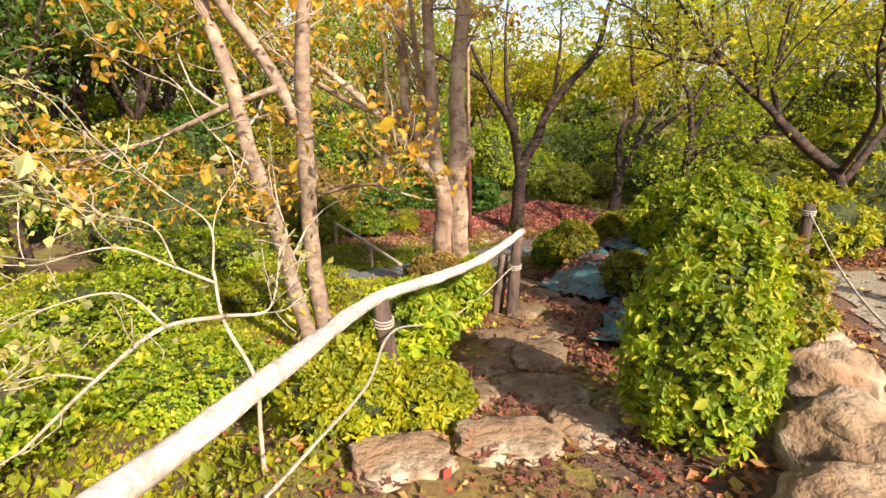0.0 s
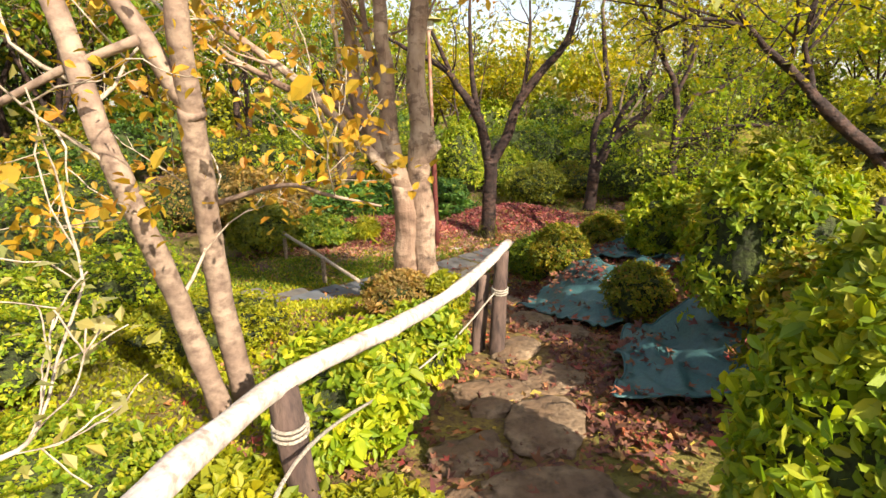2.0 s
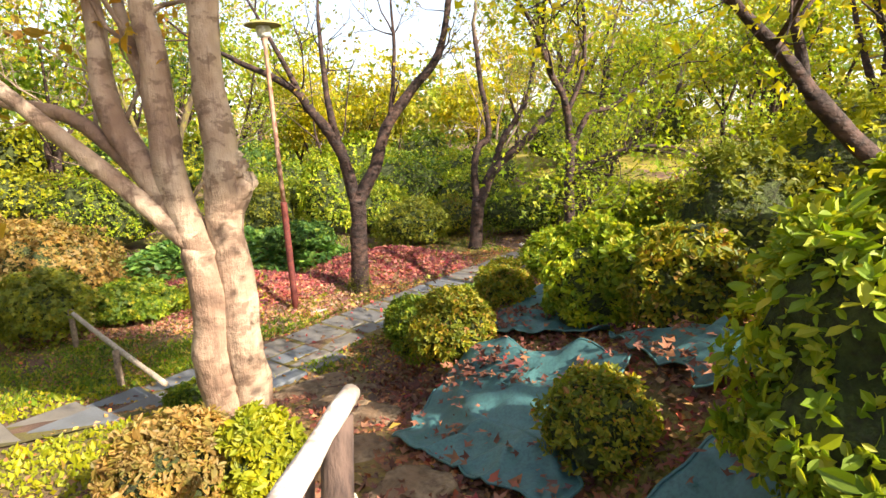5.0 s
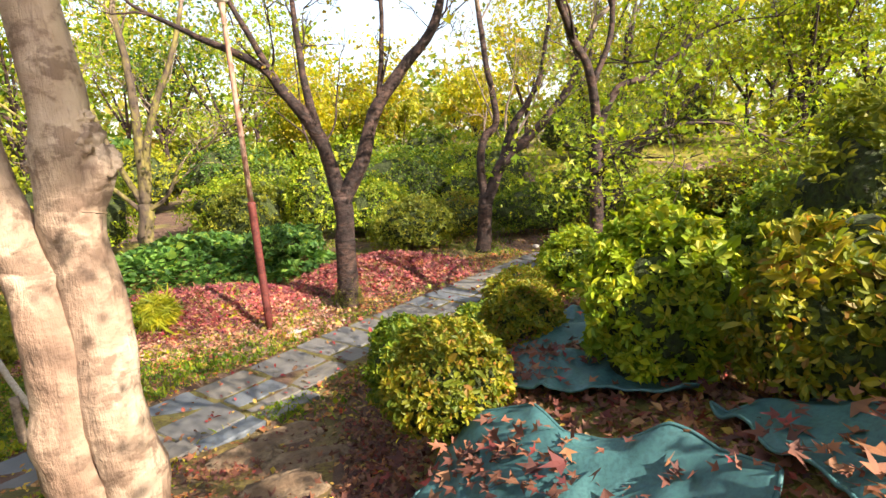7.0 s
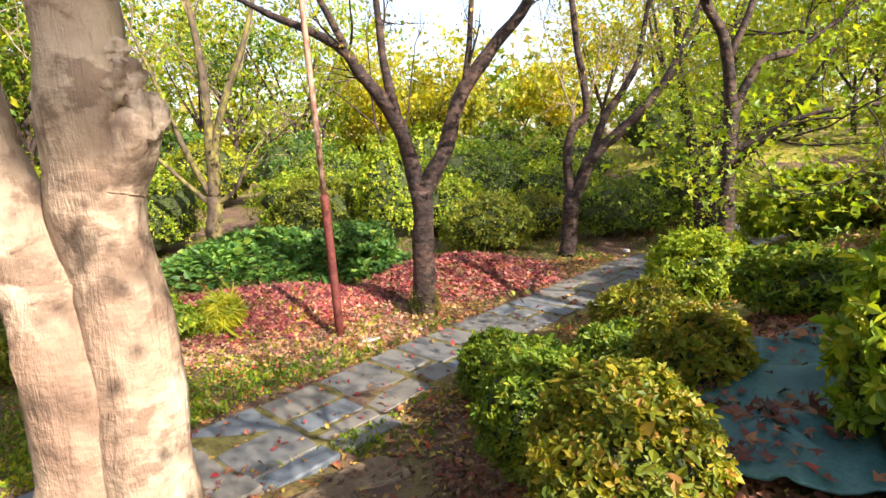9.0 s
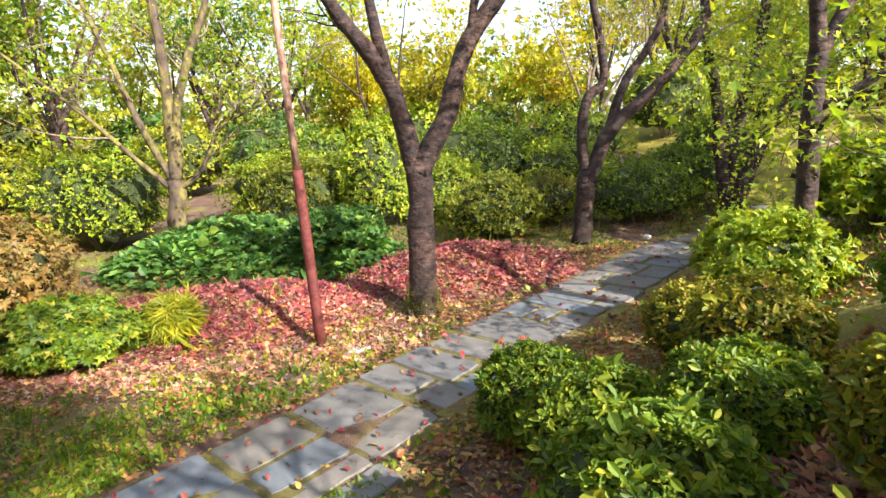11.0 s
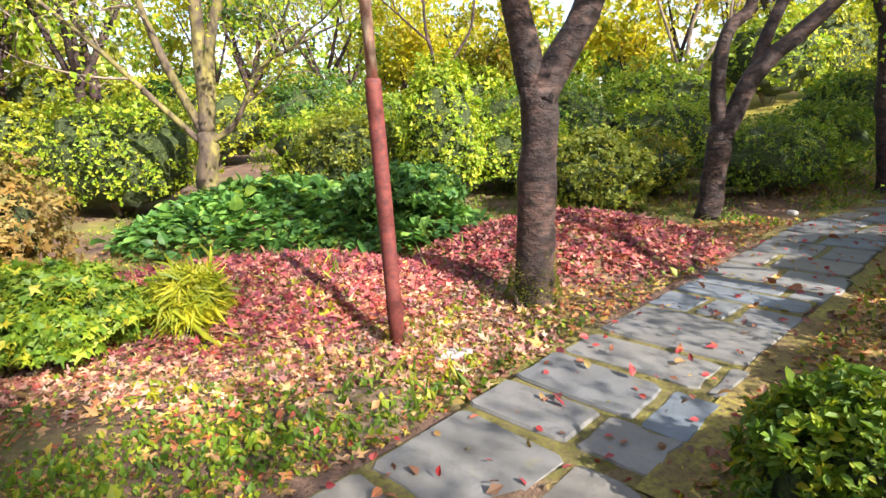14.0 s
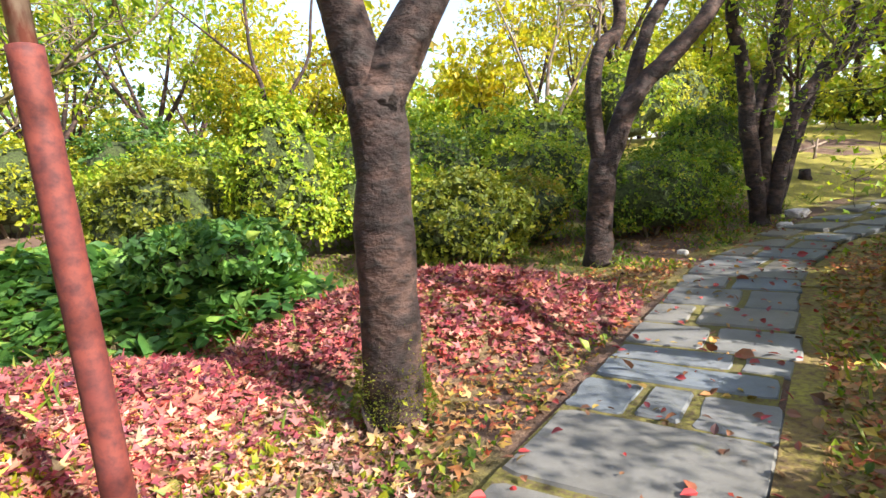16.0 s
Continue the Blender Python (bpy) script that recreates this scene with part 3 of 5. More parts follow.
def flagstone(quad, top, seed):
    """One slab with a chamfered, slightly broken rim."""
    r_ = random.Random(seed)
    c = sum((Vector(q) for q in quad), Vector((0, 0))) / 4
    ring = []
    for i in range(4):
        a, b = Vector(quad[i]), Vector(quad[(i + 1) % 4])
        for k in (0.06, 0.36, 0.66, 0.94):
            p = a.lerp(b, k)
            ring.append(p + (c - p).normalized() * abs(r_.gauss(0, 0.008)))
    n = len(ring)
    vs, fs = [], []
    tilt = (r_.gauss(0, 0.008), r_.gauss(0, 0.008))
    for inset, z in ((0.0, -0.09), (0.0, -0.014), (0.012, 0.0)):
        for p in ring:
            q = p + (c - p).normalized() * inset
            vs.append((q.x - c.x, q.y - c.y, z + (q.x - c.x) * tilt[0] + (q.y - c.y) * tilt[1]))
    vs.append((0, 0, 0.002))
    for l in range(2):
        for k in range(n):
            fs.append((l * n + k, l * n + (k + 1) % n, (l + 1) * n + (k + 1) % n, (l + 1) * n + k))
    m = len(vs) - 1
    for k in range(0, n, 2):
        fs.append((2 * n + k, 2 * n + k + 1, 2 * n + (k + 2) % n, m))
    me = mesh_from("flagstone", vs, fs, FLAG)
    ob = part("flagstone", me, FLAG, path_bed)
    ob.location = Vector((c.x, c.y, top)) - path_bed.location
    return ob


def ribbon(name, w0, w1, s0, s1, lift, mat, label, category, ragged=0.0, step=0.1, flat=True):
    """A strip beside or under the flagstones."""
    vs, n = [], int((s1 - s0) / step)
    cols = max(2, int((w1 - w0) / 0.12))
    for i in range(n + 1):
        s = S_T + s0 + (s1 - s0) * i / n
        p, nr = edge_smooth(s)
        rg = ragged * noise.noise(Vector((s * 1.3, w0, 4)))
        for k in range(cols + 1):
            q = p + nr * (w0 + (w1 + rg - w0) * k / cols)
            z = max(ground_z(q.x, q.y, False), -0.03) if flat else ground_z(q.x, q.y)
            vs.append((q.x, q.y, z + lift))
    i = np.arange(len(vs)).reshape(n + 1, cols + 1)
    f = np.stack([i[:-1, :-1], i[:-1, 1:], i[1:, 1:], i[1:, :-1]], -1).reshape(-1, 4)
    return tagged(part(name, mesh_from(name, vs, f, mat, True), mat), label, category, kind="structure")


ribbon("joint_bed", 0.04, 0.93, -6, 12, 0.026, JOINT, "mossy bed showing in the joints of the flagstones", "moss")
ribbon("moss_verge", 0.96, 2.2, 0.6, 10, 0.012, VERGE, "mossy verge strewn with leaves along the path", "verge", 0.6, 0.1, False)
fr = random.Random(5)
for row, ((s0, cuts), (s1, _)) in enumerate(zip(ROWS_S, ROWS_S[1:])):
    gap = 0.019
    wide = 1.0 + fr.uniform(-0.05, 0.05) + (0.35 if -2.0 < s0 < -0.3 else 0.0)
    if -2.0 < s0 < -0.3:
        cuts = tuple(c * 1.0 / 1.35 for c in cuts) + (0.8,)
    marks = [0.0, *cuts, 1.0]
    skew = fr.uniform(-0.03, 0.03)
    for k, (w0, w1) in enumerate(zip(marks, marks[1:])):
        jog = fr.uniform(-0.03, 0.03) if k else 0.0
        q = []
        for s, w in ((s0 + gap, w0), (s1 - gap, w0), (s1 - gap, w1), (s0 + gap, w1)):
            p, nrm = edge_smooth(S_T + s + skew * w + (jog if s == s0 + gap else 0))
            g = gap if w == w0 else -gap
            e = fr.uniform(0, 0.03) if w in (0.0, 1.0) else 0.0
            q.append(p + nrm * (w * wide + g + (e if w == 0 else -e)))
        cx = sum(v.x for v in q) / 4
        cy = sum(v.y for v in q) / 4
        flagstone(q[::-1], max(ground_z(cx, cy, False), -0.03) + 0.035 + fr.uniform(-0.006, 0.008), row * 7 + k)

# ---- steps, stones and boulders of the upper trail ----
for i, (x, y, sx, sy, r) in enumerate([(0.25, 1.35, 0.26, 0.2, 0.3), (0.72, 1.55, 0.30, 0.2, 0.1), (1.12, 1.75, 0.2, 0.22, 0.4), (0.52, 2.1, 0.2, 0.16, 0.9), (0.92, 2.25, 0.34, 0.26, 0.2), (0.62, 2.62, 0.22, 0.15, 0.5), (1.0, 2.85, 0.3, 0.2, 1.2), (0.75, 3.25, 0.24, 0.16, 0.2), (1.15, 3.4, 0.22, 0.18, 0.7), (0.98, 3.9, 0.26, 0.14, 1.0), (1.42, 4.35, 0.2, 0.16, 0.2), (1.18, 4.75, 0.22, 0.2, 0.8), (0.98, 5.4, 0.24, 0.2, 0.4), (1.1, 6.1, 0.3, 0.2, 1.0), (0.85, 6.8, 0.28, 0.22, 0.3), (0.76, 3.06, 0.13, 0.10, 0.3), (1.0, 3.03, 0.14, 0.10, 0.9), (0.95, 7.4, 0.34, 0.2, 0.1), (0.5, 7.7, 0.3, 0.24, 0.6), (0.75, 8.15, 0.34, 0.2, 0.4)]):
    rock("stepping_stone", x, y, sx * 0.9, sy * 0.9, 0.13 if i < 3 else 0.085, ROCK if i < 3 else STEP, "flat weathered brown stone set as a step in the trail", "stone", i + 1, "stones of the stepped trail", r, 0.62, 0.5)
for i, (x, y, sx, sy, sz, r) in enumerate([(2.55, 2.55, 0.26, 0.24, 0.2, 0.3), (2.4, 2.0, 0.26, 0.26, 0.26, 1.0), (2.22, 1.5, 0.34, 0.26, 0.24, 0.5), (1.98, 1.02, 0.36, 0.28, 0.2, 0.1), (2.95, 3.3, 0.2, 0.16, 0.12, 0.4), (2.1, 0.4, 0.34, 0.3, 0.24, 1.5)]):
    rock("boulder", x, y, sx * 0.9, sy * 0.9, sz * 0.9, ROCK, "pale craggy boulder edging the gravel walk", "boulder", i + 20, "boulders beside the gravel walk", r, 0.0, 0.25)
rock("flat_stone", 0.66, 11.0, 0.13, 0.07, 0.03, PAPER, "pale flat stone lying among fallen leaves", "stone", 50, "", 0.4, 0.3, 0.3)
rock("round_cover", 0.1, 10.35, 0.34, 0.28, 0.035, STEP, "worn round stone slab sunk in the ground", "stone", 51, "", 0.2, 0.6, 0.45)

# ---- log rail on posts ----


def post(parent, x, y, z0, z1, r, lean=(0, 0), mat=POSTWOOD, tie=0.0):
    o = parent.location
    pts = [Vector((x, y, z0)) - o, Vector((x + lean[0] * 0.5, y + lean[1] * 0.5, (z0 + z1) / 2)) - o, Vector((x + lean[0], y + lean[1], z1)) - o]
    v, f = tube(spline(pts, 4), [r * (1.1 - 0.15 * i / 8) for i in range(9)], 12, True, 0.25)
    ob = part("post", mesh_from("post", [tuple(q) for q in v], f, mat, True), mat, parent, "dark weathered round wooden post")
    if tie:
        mid = Vector((x + lean[0] * tie, y + lean[1] * tie, z0 + (z1 - z0) * tie)) - o
        for k in range(3):
            ring = [mid + Vector((math.cos(w) * r * 1.08, math.sin(w) * r * 1.08, 0.016 * k + 0.006 * math.sin(w))) for w in [i * math.pi / 8 for i in range(17)]]
            v, f = tube(ring, [0.006] * 17, 5)
            part("lashing", mesh_from("lashing", [tuple(q) for q in v], f, ROPE, True), ROPE, ob, "turn of pale rope")
    return ob


rail = thing("log_railing", (0.2, 1.9, ground_z(0.2, 1.9)), "low railing of a whitened log on dark wooden posts", "railing")
RAILPTS = [(-0.3, -0.2, 2.22), (-0.17, 0.2, 2.18), (-0.07, 0.7, 2.15), (-0.02, 1.2, 2.09), (0.07, 1.9, 2.0), (0.36, 2.55, 1.91), (0.64, 3.2, 1.86), (0.94, 4.07, 1.835)]
ln = [q - rail.location for q in spline(RAILPTS, 8)]
v, f = tube(ln, [0.037 - 0.007 * i / len(ln) for i in range(len(ln))], 14, True, 0.3)
part("log", mesh_from("log", [tuple(q) for q in v], f, LOGPAINT, True), LOGPAINT, rail, "whitened bark-stripped log")
post(rail, 0.2, 1.78, 1.2, 1.98, 0.045, (-0.13, 0.12), tie=0.84)
post(rail, 0.84, 3.86, 0.95, 1.80, 0.048, (0.06, 0.16), tie=0.68)
post(rail, 0.72, 3.98, 0.95, 1.62, 0.045, (0.06, 0.1))
post(rail, -0.3, -0.15, 1.0, 2.2, 0.05)


def rope(name, pts, r, label):
    t = thing(name, pts[0], label, "rope")
    l = [q - t.location for q in spline(pts, 8)]
    v, f = tube(l, [r * (1 + 0.12 * math.sin(i * 2.2)) for i in range(len(l))], 6)
    part("strand", mesh_from("strand", [tuple(q) for q in v], f, ROPE, True), ROPE, t)
    return t


rope("rail_rope", [(-0.05, 0.1, 2.0), (0.03, 0.47, 1.96), (0.09, 0.74, 1.95), (0.14, 1.24, 1.87), (0.16, 1.8, 1.86), (0.3, 3.0, 1.40), (0.58, 3.5, 1.42), (0.84, 3.92, 1.54)], 0.006, "thin slack rope tied between the railing posts")
gp = thing("rope_post", (3.15, 3.75, 1.5), "dark wooden post with a rope beside the gravel walk", "post")
post(gp, 3.15, 3.75, 1.4, 2.16, 0.045, tie=0.9)
part("rope", mesh_from("rope", *[[tuple(q) for q in a] if i == 0 else a for i, a in enumerate(tube([q - gp.location for q in spline([(3.15, 3.75, 2.1), (2.95, 2.8, 1.80), (2.85, 2.0, 1.68), (2.8, 1.2, 1.75)], 8)], [0.008] * 25, 6))], ROPE, True), ROPE, gp, "slack pale rope")

# low rail in the dell
low = thing("low_fence", (-1.4, 8.4, 0.1), "low bare pole fence on short stakes in the grass", "fence")
l = [q - low.location for q in spline([(-2.55, 10.5, 0.45), (-1.6, 9.1, 0.42), (-0.75, 8.0, 0.30)], 6)]
v, f = tube(l, [0.028] * len(l), 8, True, 0.15)
part("pole", mesh_from("pole", [tuple(q) for q in v], f, TWIG_DRY, True), TWIG_DRY, low)
post(low, -1.42, 8.75, -0.1, 0.44, 0.035, mat=TWIG)
post(low, -2.5, 10.4, -0.1, 0.5, 0.035, mat=TWIG)

# ---- lamp post ----
lamp = thing("lamp_post", (0.31, 11.21, 0.02), "rusty red lamp post with peeling paint and a dish lamp", "lamp post")


def ring_tube(zr, name, mat, label="", sides=20, lean=-0.02, parent=None):
    v, f = tube([(lean * z, 0, z) for z, _ in zr], [r for _, r in zr], sides, True)
    return part(name, mesh_from(name, [tuple(q) for q in v], f, mat, True), mat, parent or lamp, label)


ring_tube([(-0.1, 0.052), (0.25, 0.052), (0.28, 0.05), (1.0, 0.05), (1.6, 0.05), (1.64, 0.05), (1.645, 0.036)], "sleeve", RUST, "dark red painted lower sleeve")
lamp_pole = ring_tube([(1.63, 0.035), (2.3, 0.034), (3.4, 0.032), (3.9, 0.030), (4.0, 0.05), (4.05, 0.05)], "pole", RUST_PALE, "peeling pale and rust pole")
ring_tube([(4.0, 0.05), (4.03, 0.09), (4.12, 0.11), (4.16, 0.09), (4.17, 0.05)], "globe", LAMP_GLASS, "white lamp globe", parent=lamp_pole)
ring_tube([(4.165, 0.25), (4.17, 0.265), (4.185, 0.25), (4.22, 0.15), (4.24, 0.04)], "shade", LAMP_SHELL, "olive dish shade", parent=lamp_pole)

# ---- tarps on the bank ----


def tarp_fold(x, y, seed, w):
    """Height of a sheet over the earth, with its creases."""
    ridge = 1 - abs(noise.noise(Vector((x * 1.7 + y * 0.6, y * 1.1 - x * 0.5, seed + 4)))) * 4
    crease = 1 - abs(noise.noise(Vector((x * 2.6 - y * 1.7, y * 2.1 + x * 1.4, seed + 9)))) * 5
    return 0.04 + 0.06 * abs(noise.noise(Vector((x * 2.2, y * 2.2, seed)))) + 0.09 * max(0.0, ridge) * (0.3 + 0.7 * w) + 0.035 * max(0.0, crease) + 0.012 * noise.noise(Vector((x * 9, y * 9, seed)))


TARPS = []


def tarp(name, quad, label, seed, n=56):
    """A draped sheet with creases and folds, and a rolled hem along its rim."""
    a, b, c, d = [Vector(q) for q in quad]
    o = Vector((a.x, a.y, ground_z(a.x, a.y)))
    t = thing(name, o, label, "tarp", "tarps on the bank")
    vs = []
    for j in range(n):
        for i in range(n):
            u, w = i / (n - 1), j / (n - 1)
            p = a.lerp(b, u).lerp(d.lerp(c, u), w)
            p += Vector((noise.noise(Vector((w * 4, seed, 0))), noise.noise(Vector((u * 4, seed, 9))))) * 0.1
            vs.append(Vector((p.x, p.y, ground_z(p.x, p.y) + tarp_fold(p.x, p.y, seed, w))) - o)
    i = np.arange(n * n).reshape(n, n)
    f = np.stack([i[:-1, :-1], i[:-1, 1:], i[1:, 1:], i[1:, :-1]], -1).reshape(-1, 4)
    ob = part("sheet", mesh_from("sheet", [tuple(q) for q in vs], f, TARP, True), TARP, t)
    s = ob.modifiers.new("thickness", "SOLIDIFY")
    s.thickness = 0.006
    for rim in (i[0], i[:, -1], i[-1], i[:, 0]):
        hv, hf = tube([vs[k] for k in rim], [0.007] * n, 6)
        part("hem", mesh_from("hem", [tuple(q) for q in hv], hf, TARP, True), TARP, t)
    TARPS.append(np.array([tuple(q + o) for q in vs]))
    return t


tarp("tarp", [(1.18, 5.45), (1.68, 4.30), (2.50, 5.15), (1.80, 6.45)], "teal green tarp draped over the bank with red leaves", 1)
tarp("tarp", [(1.37, 3.0), (2.30, 3.05), (2.75, 4.25), (1.80, 4.2)], "teal green tarp spread flat on the slope", 2)
tarp("tarp", [(1.95, 6.45), (2.75, 5.85), (3.45, 7.15), (2.75, 7.6)], "teal green tarp half buried in brown leaves", 3)
tarp("tarp", [(2.45, 4.55), (2.85, 4.3), (3.05, 5.35), (2.62, 5.6)], "teal green tarp showing between shrubs and dead leaves", 5)

# ---- trees ----
# swellings on the twin trunk: place, radius, height
BURLS = [(0.2, 6.42, 2.33, 0.061, 0.093), (0.42, 6.42, 2.31, 0.051, 0.072), (0.34, 6.42, 2.4, 0.076, 0.084), (0.29, 6.42, 2.47, 0.067, 0.05), (0.34, 6.42, 2.48, 0.053, 0.043)]
twin = tree("twin_trunk_tree", [
    (0.165, 0.125, [(0.10, 6.45, 0.45), (0.09, 6.45, 1.05), (0.09, 6.45, 1.47), (0.07, 6.45, 1.9)]),
    (0.115, 0.06, [(0.08, 6.45, 1.82), (-0.07, 6.45, 2.38), (-0.07, 6.47, 2.77), (-0.09, 6.5, 3.18), (-0.11, 6.5, 3.54), (-0.12, 6.6, 4.6)]),
    (0.10, 0.05, [(0.05, 6.45, 1.95), (-0.26, 6.5, 2.46), (-0.38, 6.55, 2.73), (-0.44, 6.65, 3.08), (-0.47, 6.75, 3.5), (-0.6, 6.9, 4.5)]),
    (0.07, 0.035, [(0.03, 6.43, 1.9), (-0.34, 6.4, 2.32), (-0.65, 6.35, 2.67), (-0.96, 6.3, 2.99), (-1.6, 6.2, 3.5)]),
    (0.065, 0.03, [(0.03, 6.5, 1.95), (-0.34, 6.55, 2.47), (-0.66, 6.65, 2.77), (-1.12, 6.75, 2.9), (-1.9, 7.0, 3.3)]),
    (0.14, 0.085, [(0.29, 6.47, 0.4), (0.275, 6.45, 1.0), (0.27, 6.45, 1.5), (0.265, 6.45, 2.0), (0.26, 6.45, 2.36), (0.25, 6.45, 2.76), (0.25, 6.45, 3.25), (0.27, 6.45, 3.58), (0.4, 6.5, 4.6)]),
    (0.10, 0.06, [(0.27, 6.45, 2.1), (0.35, 6.45, 2.24), (0.40, 6.44, 2.30)]),
    (0.06, 0.025, [(-0.0, 6.47, 2.25), (-0.16, 6.55, 2.95), (-0.28, 6.65, 3.44), (-0.4, 6.9, 4.3)]),
], BARK_GREY, "big grey-barked tree with twin trunks and golden leaves", L_GOLD, 2600, 0.06, 1.1, 2, 11, 0.14, BARK_GREY, "", 0.07, (2, 4), shape=LEAF6, faces=LEAF6_F)
for bx, by, bz, br, bh in BURLS:
    bb = ico_core(br, br * 0.8, bh, int(bx * 100) + 31, 0.35, 4)
    bmesh.ops.translate(bb, verts=bb.verts, vec=Vector((bx, by, bz)) - twin.location)
    part("burl", bb, BARK_GREY, twin, "knobbly swollen burl", smooth=True)
cherry = tree("forked_cherry_tree", [
    (0.17, 0.13, [(1.36, 11.9, 0.05), (1.4, 11.9, 0.92), (1.42, 11.85, 1.6)]),
    (0.115, 0.04, [(1.41, 11.88, 1.5), (1.19, 11.9, 2.41), (0.79, 11.9, 3.03), (0.5, 11.9, 3.4), (-0.43, 12.3, 3.92)]),
    (0.07, 0.02, [(1.19, 11.9, 2.41), (1.07, 11.9, 3.15), (1.02, 11.9, 3.96), (1.03, 11.9, 4.86)]),
    (0.05, 0.015, [(0.71, 11.9, 3.16), (0.23, 11.9, 4.19), (-0.06, 11.9, 4.77)]),
    (0.12, 0.05, [(1.42, 11.85, 1.5), (1.74, 11.85, 2.08), (2.04, 11.85, 2.82), (2.51, 11.9, 3.41), (2.92, 11.9, 3.89), (3.13, 11.9, 4.81)]),
    (0.045, 0.015, [(2.04, 11.85, 2.82), (2.16, 11.8, 3.84), (2.15, 11.8, 4.79)]),
], BARK_DARK, "dark cherry tree forking low beside the path", L_OLIVE, 700, 0.06, 0.9, 2, 12, 0.1, BARK_DARK, "", 0.09, (2, 4))
ma = rng.uniform(0, 6.283, 2600)
mz = np.abs(rng.normal(0, 0.13, 2600)) + 0.02
mr = 0.165 + 0.06 * np.maximum(0, 1 - mz / 0.3) ** 2
mpts = np.stack([1.37 + mr * np.cos(ma), 11.9 + mr * np.sin(ma), mz], 1) - np.array(cherry.location)
mdir = np.stack([np.cos(ma), np.sin(ma), np.full(2600, 0.6)], 1)
tagged(part("moss", leaf_cloud("moss", mpts, mdir, 0.013, L_GLOW, LEAF4, LEAF4_F, 0.4), L_GLOW, cherry, "yellow-green moss on the foot of the trunk"), kind="stuff")
tree("pale_slender_tree", [(0.07, 0.042, [(-0.80, 3.42, 0.95), (-0.92, 3.4, 1.45), (-0.97, 3.25, 2.0), (-1.04, 3.1, 2.56), (-1.16, 3.1, 3.15), (-1.37, 3.25, 3.69), (-1.6, 3.4, 4.6)])], BARK_PALE, "slender pale-barked tree leaning over the grass", L_GOLD, 1500, 0.048, 1.0, 2, 13, 0.12, TWIG_DRY, "", 0.03, (3, 5), 0.014, shape=LEAF6, faces=LEAF6_F)
tree("pale_slender_tree", [
    (0.075, 0.062, [(-0.74, 3.6, 0.95), (-0.80, 3.58, 1.6), (-0.79, 3.5, 2.1), (-0.74, 3.38, 2.5), (-0.71, 3.3, 2.75)]),
    (0.062, 0.042, [(-0.71, 3.32, 2.70), (-0.69, 3.25, 2.9), (-0.65, 3.15, 3.25), (-0.6, 3.1, 3.66), (-0.6, 3.15, 4.6)]),
    (0.05, 0.03, [(-0.72, 3.3, 2.75), (-0.98, 3.15, 3.32), (-1.19, 3.1, 3.66), (-1.5, 3.2, 4.4)]),
    (0.024, 0.008, [(-0.82, 3.1, 3.05), (-1.2, 3.1, 2.92), (-1.76, 3.1, 2.69), (-2.15, 2.8, 2.56), (-2.56, 2.6, 2.44)]),
    (0.016, 0.005, [(-0.76, 3.5, 2.23), (-0.3, 3.3, 2.36), (-0.03, 3.1, 2.34), (0.23, 3.1, 2.28)]),
], BARK_PALE, "slender pale-barked tree with dry twigs and yellow leaves", L_GOLD, 2600, 0.05, 0.8, 1, 14, 0.12, TWIG_DRY, "", 0.03, (3, 5), 0.010, shape=LEAF6, faces=LEAF6_F)
tree("leaning_cherry_tree", [
    (0.17, 0.13, [(4.17, 14.5, 0.1), (4.2, 14.5, 0.7), (4.26, 14.5, 1.14)]),
    (0.09, 0.05, [(4.24, 14.5, 1.0), (4.18, 14.5, 1.73), (4.29, 14.5, 2.25), (4.53, 14.5, 2.53), (4.47, 14.5, 3.18), (4.38, 14.5, 3.6), (4.3, 14.6, 4.6)]),
    (0.125, 0.06, [(4.26, 14.48, 1.0), (4.59, 14.45, 1.71), (5.07, 14.45, 2.14), (5.54, 14.45, 2.57), (6.07, 14.5, 3.2), (6.6, 14.6, 4.2)]),
    (0.08, 0.04, [(4.63, 14.5, 1.78), (4.89, 14.55, 2.44), (5.27, 14.6, 2.94), (5.49, 14.6, 3.36), (5.8, 14.8, 4.5)]),
], BARK_DARK, "leaning dark cherry tree with bare twigs", L_OLIVE, 1200, 0.06, 1.0, 2, 15, 0.12, TWIG, "", 0.06, (3, 4))
tree("mossy_maple_tree", [
    (0.17, 0.13, [(-2.45, 15.7, 0.6), (-2.34, 15.7, 1.37)]),
    (0.11, 0.05, [(-2.34, 15.7, 1.3), (-2.28, 15.7, 2.42), (-2.26, 15.7, 3.44), (-2.29, 15.7, 4.33), (-2.35, 15.7, 5.0)]),
    (0.07, 0.03, [(-2.36, 15.7, 1.3), (-2.74, 15.7, 2.24), (-3.01, 15.7, 3.18), (-3.37, 15.7, 4.37)]),
    (0.05, 0.02, [(-2.4, 15.7, 1.2), (-3.0, 15.6, 1.9), (-3.6, 15.5, 2.6), (-4.6, 15.4, 3.6)]),
    (0.085, 0.04, [(-2.3, 15.7, 1.5), (-2.12, 15.7, 2.62), (-1.81, 15.7, 3.42), (-1.47, 15.7, 4.1), (-1.2, 15.8, 5.0)]),
    (0.05, 0.02, [(-2.3, 15.65, 1.25), (-1.9, 15.6, 1.5), (-1.5, 15.6, 2.17), (-0.94, 15.6, 2.46)]),
], BARK_MOSSY, "mossy spreading maple with thin green foliage", L_AIRY, 5000, 0.06, 1.2, 2, 16, 0.25, TWIG, "", 0.05, (3, 5))
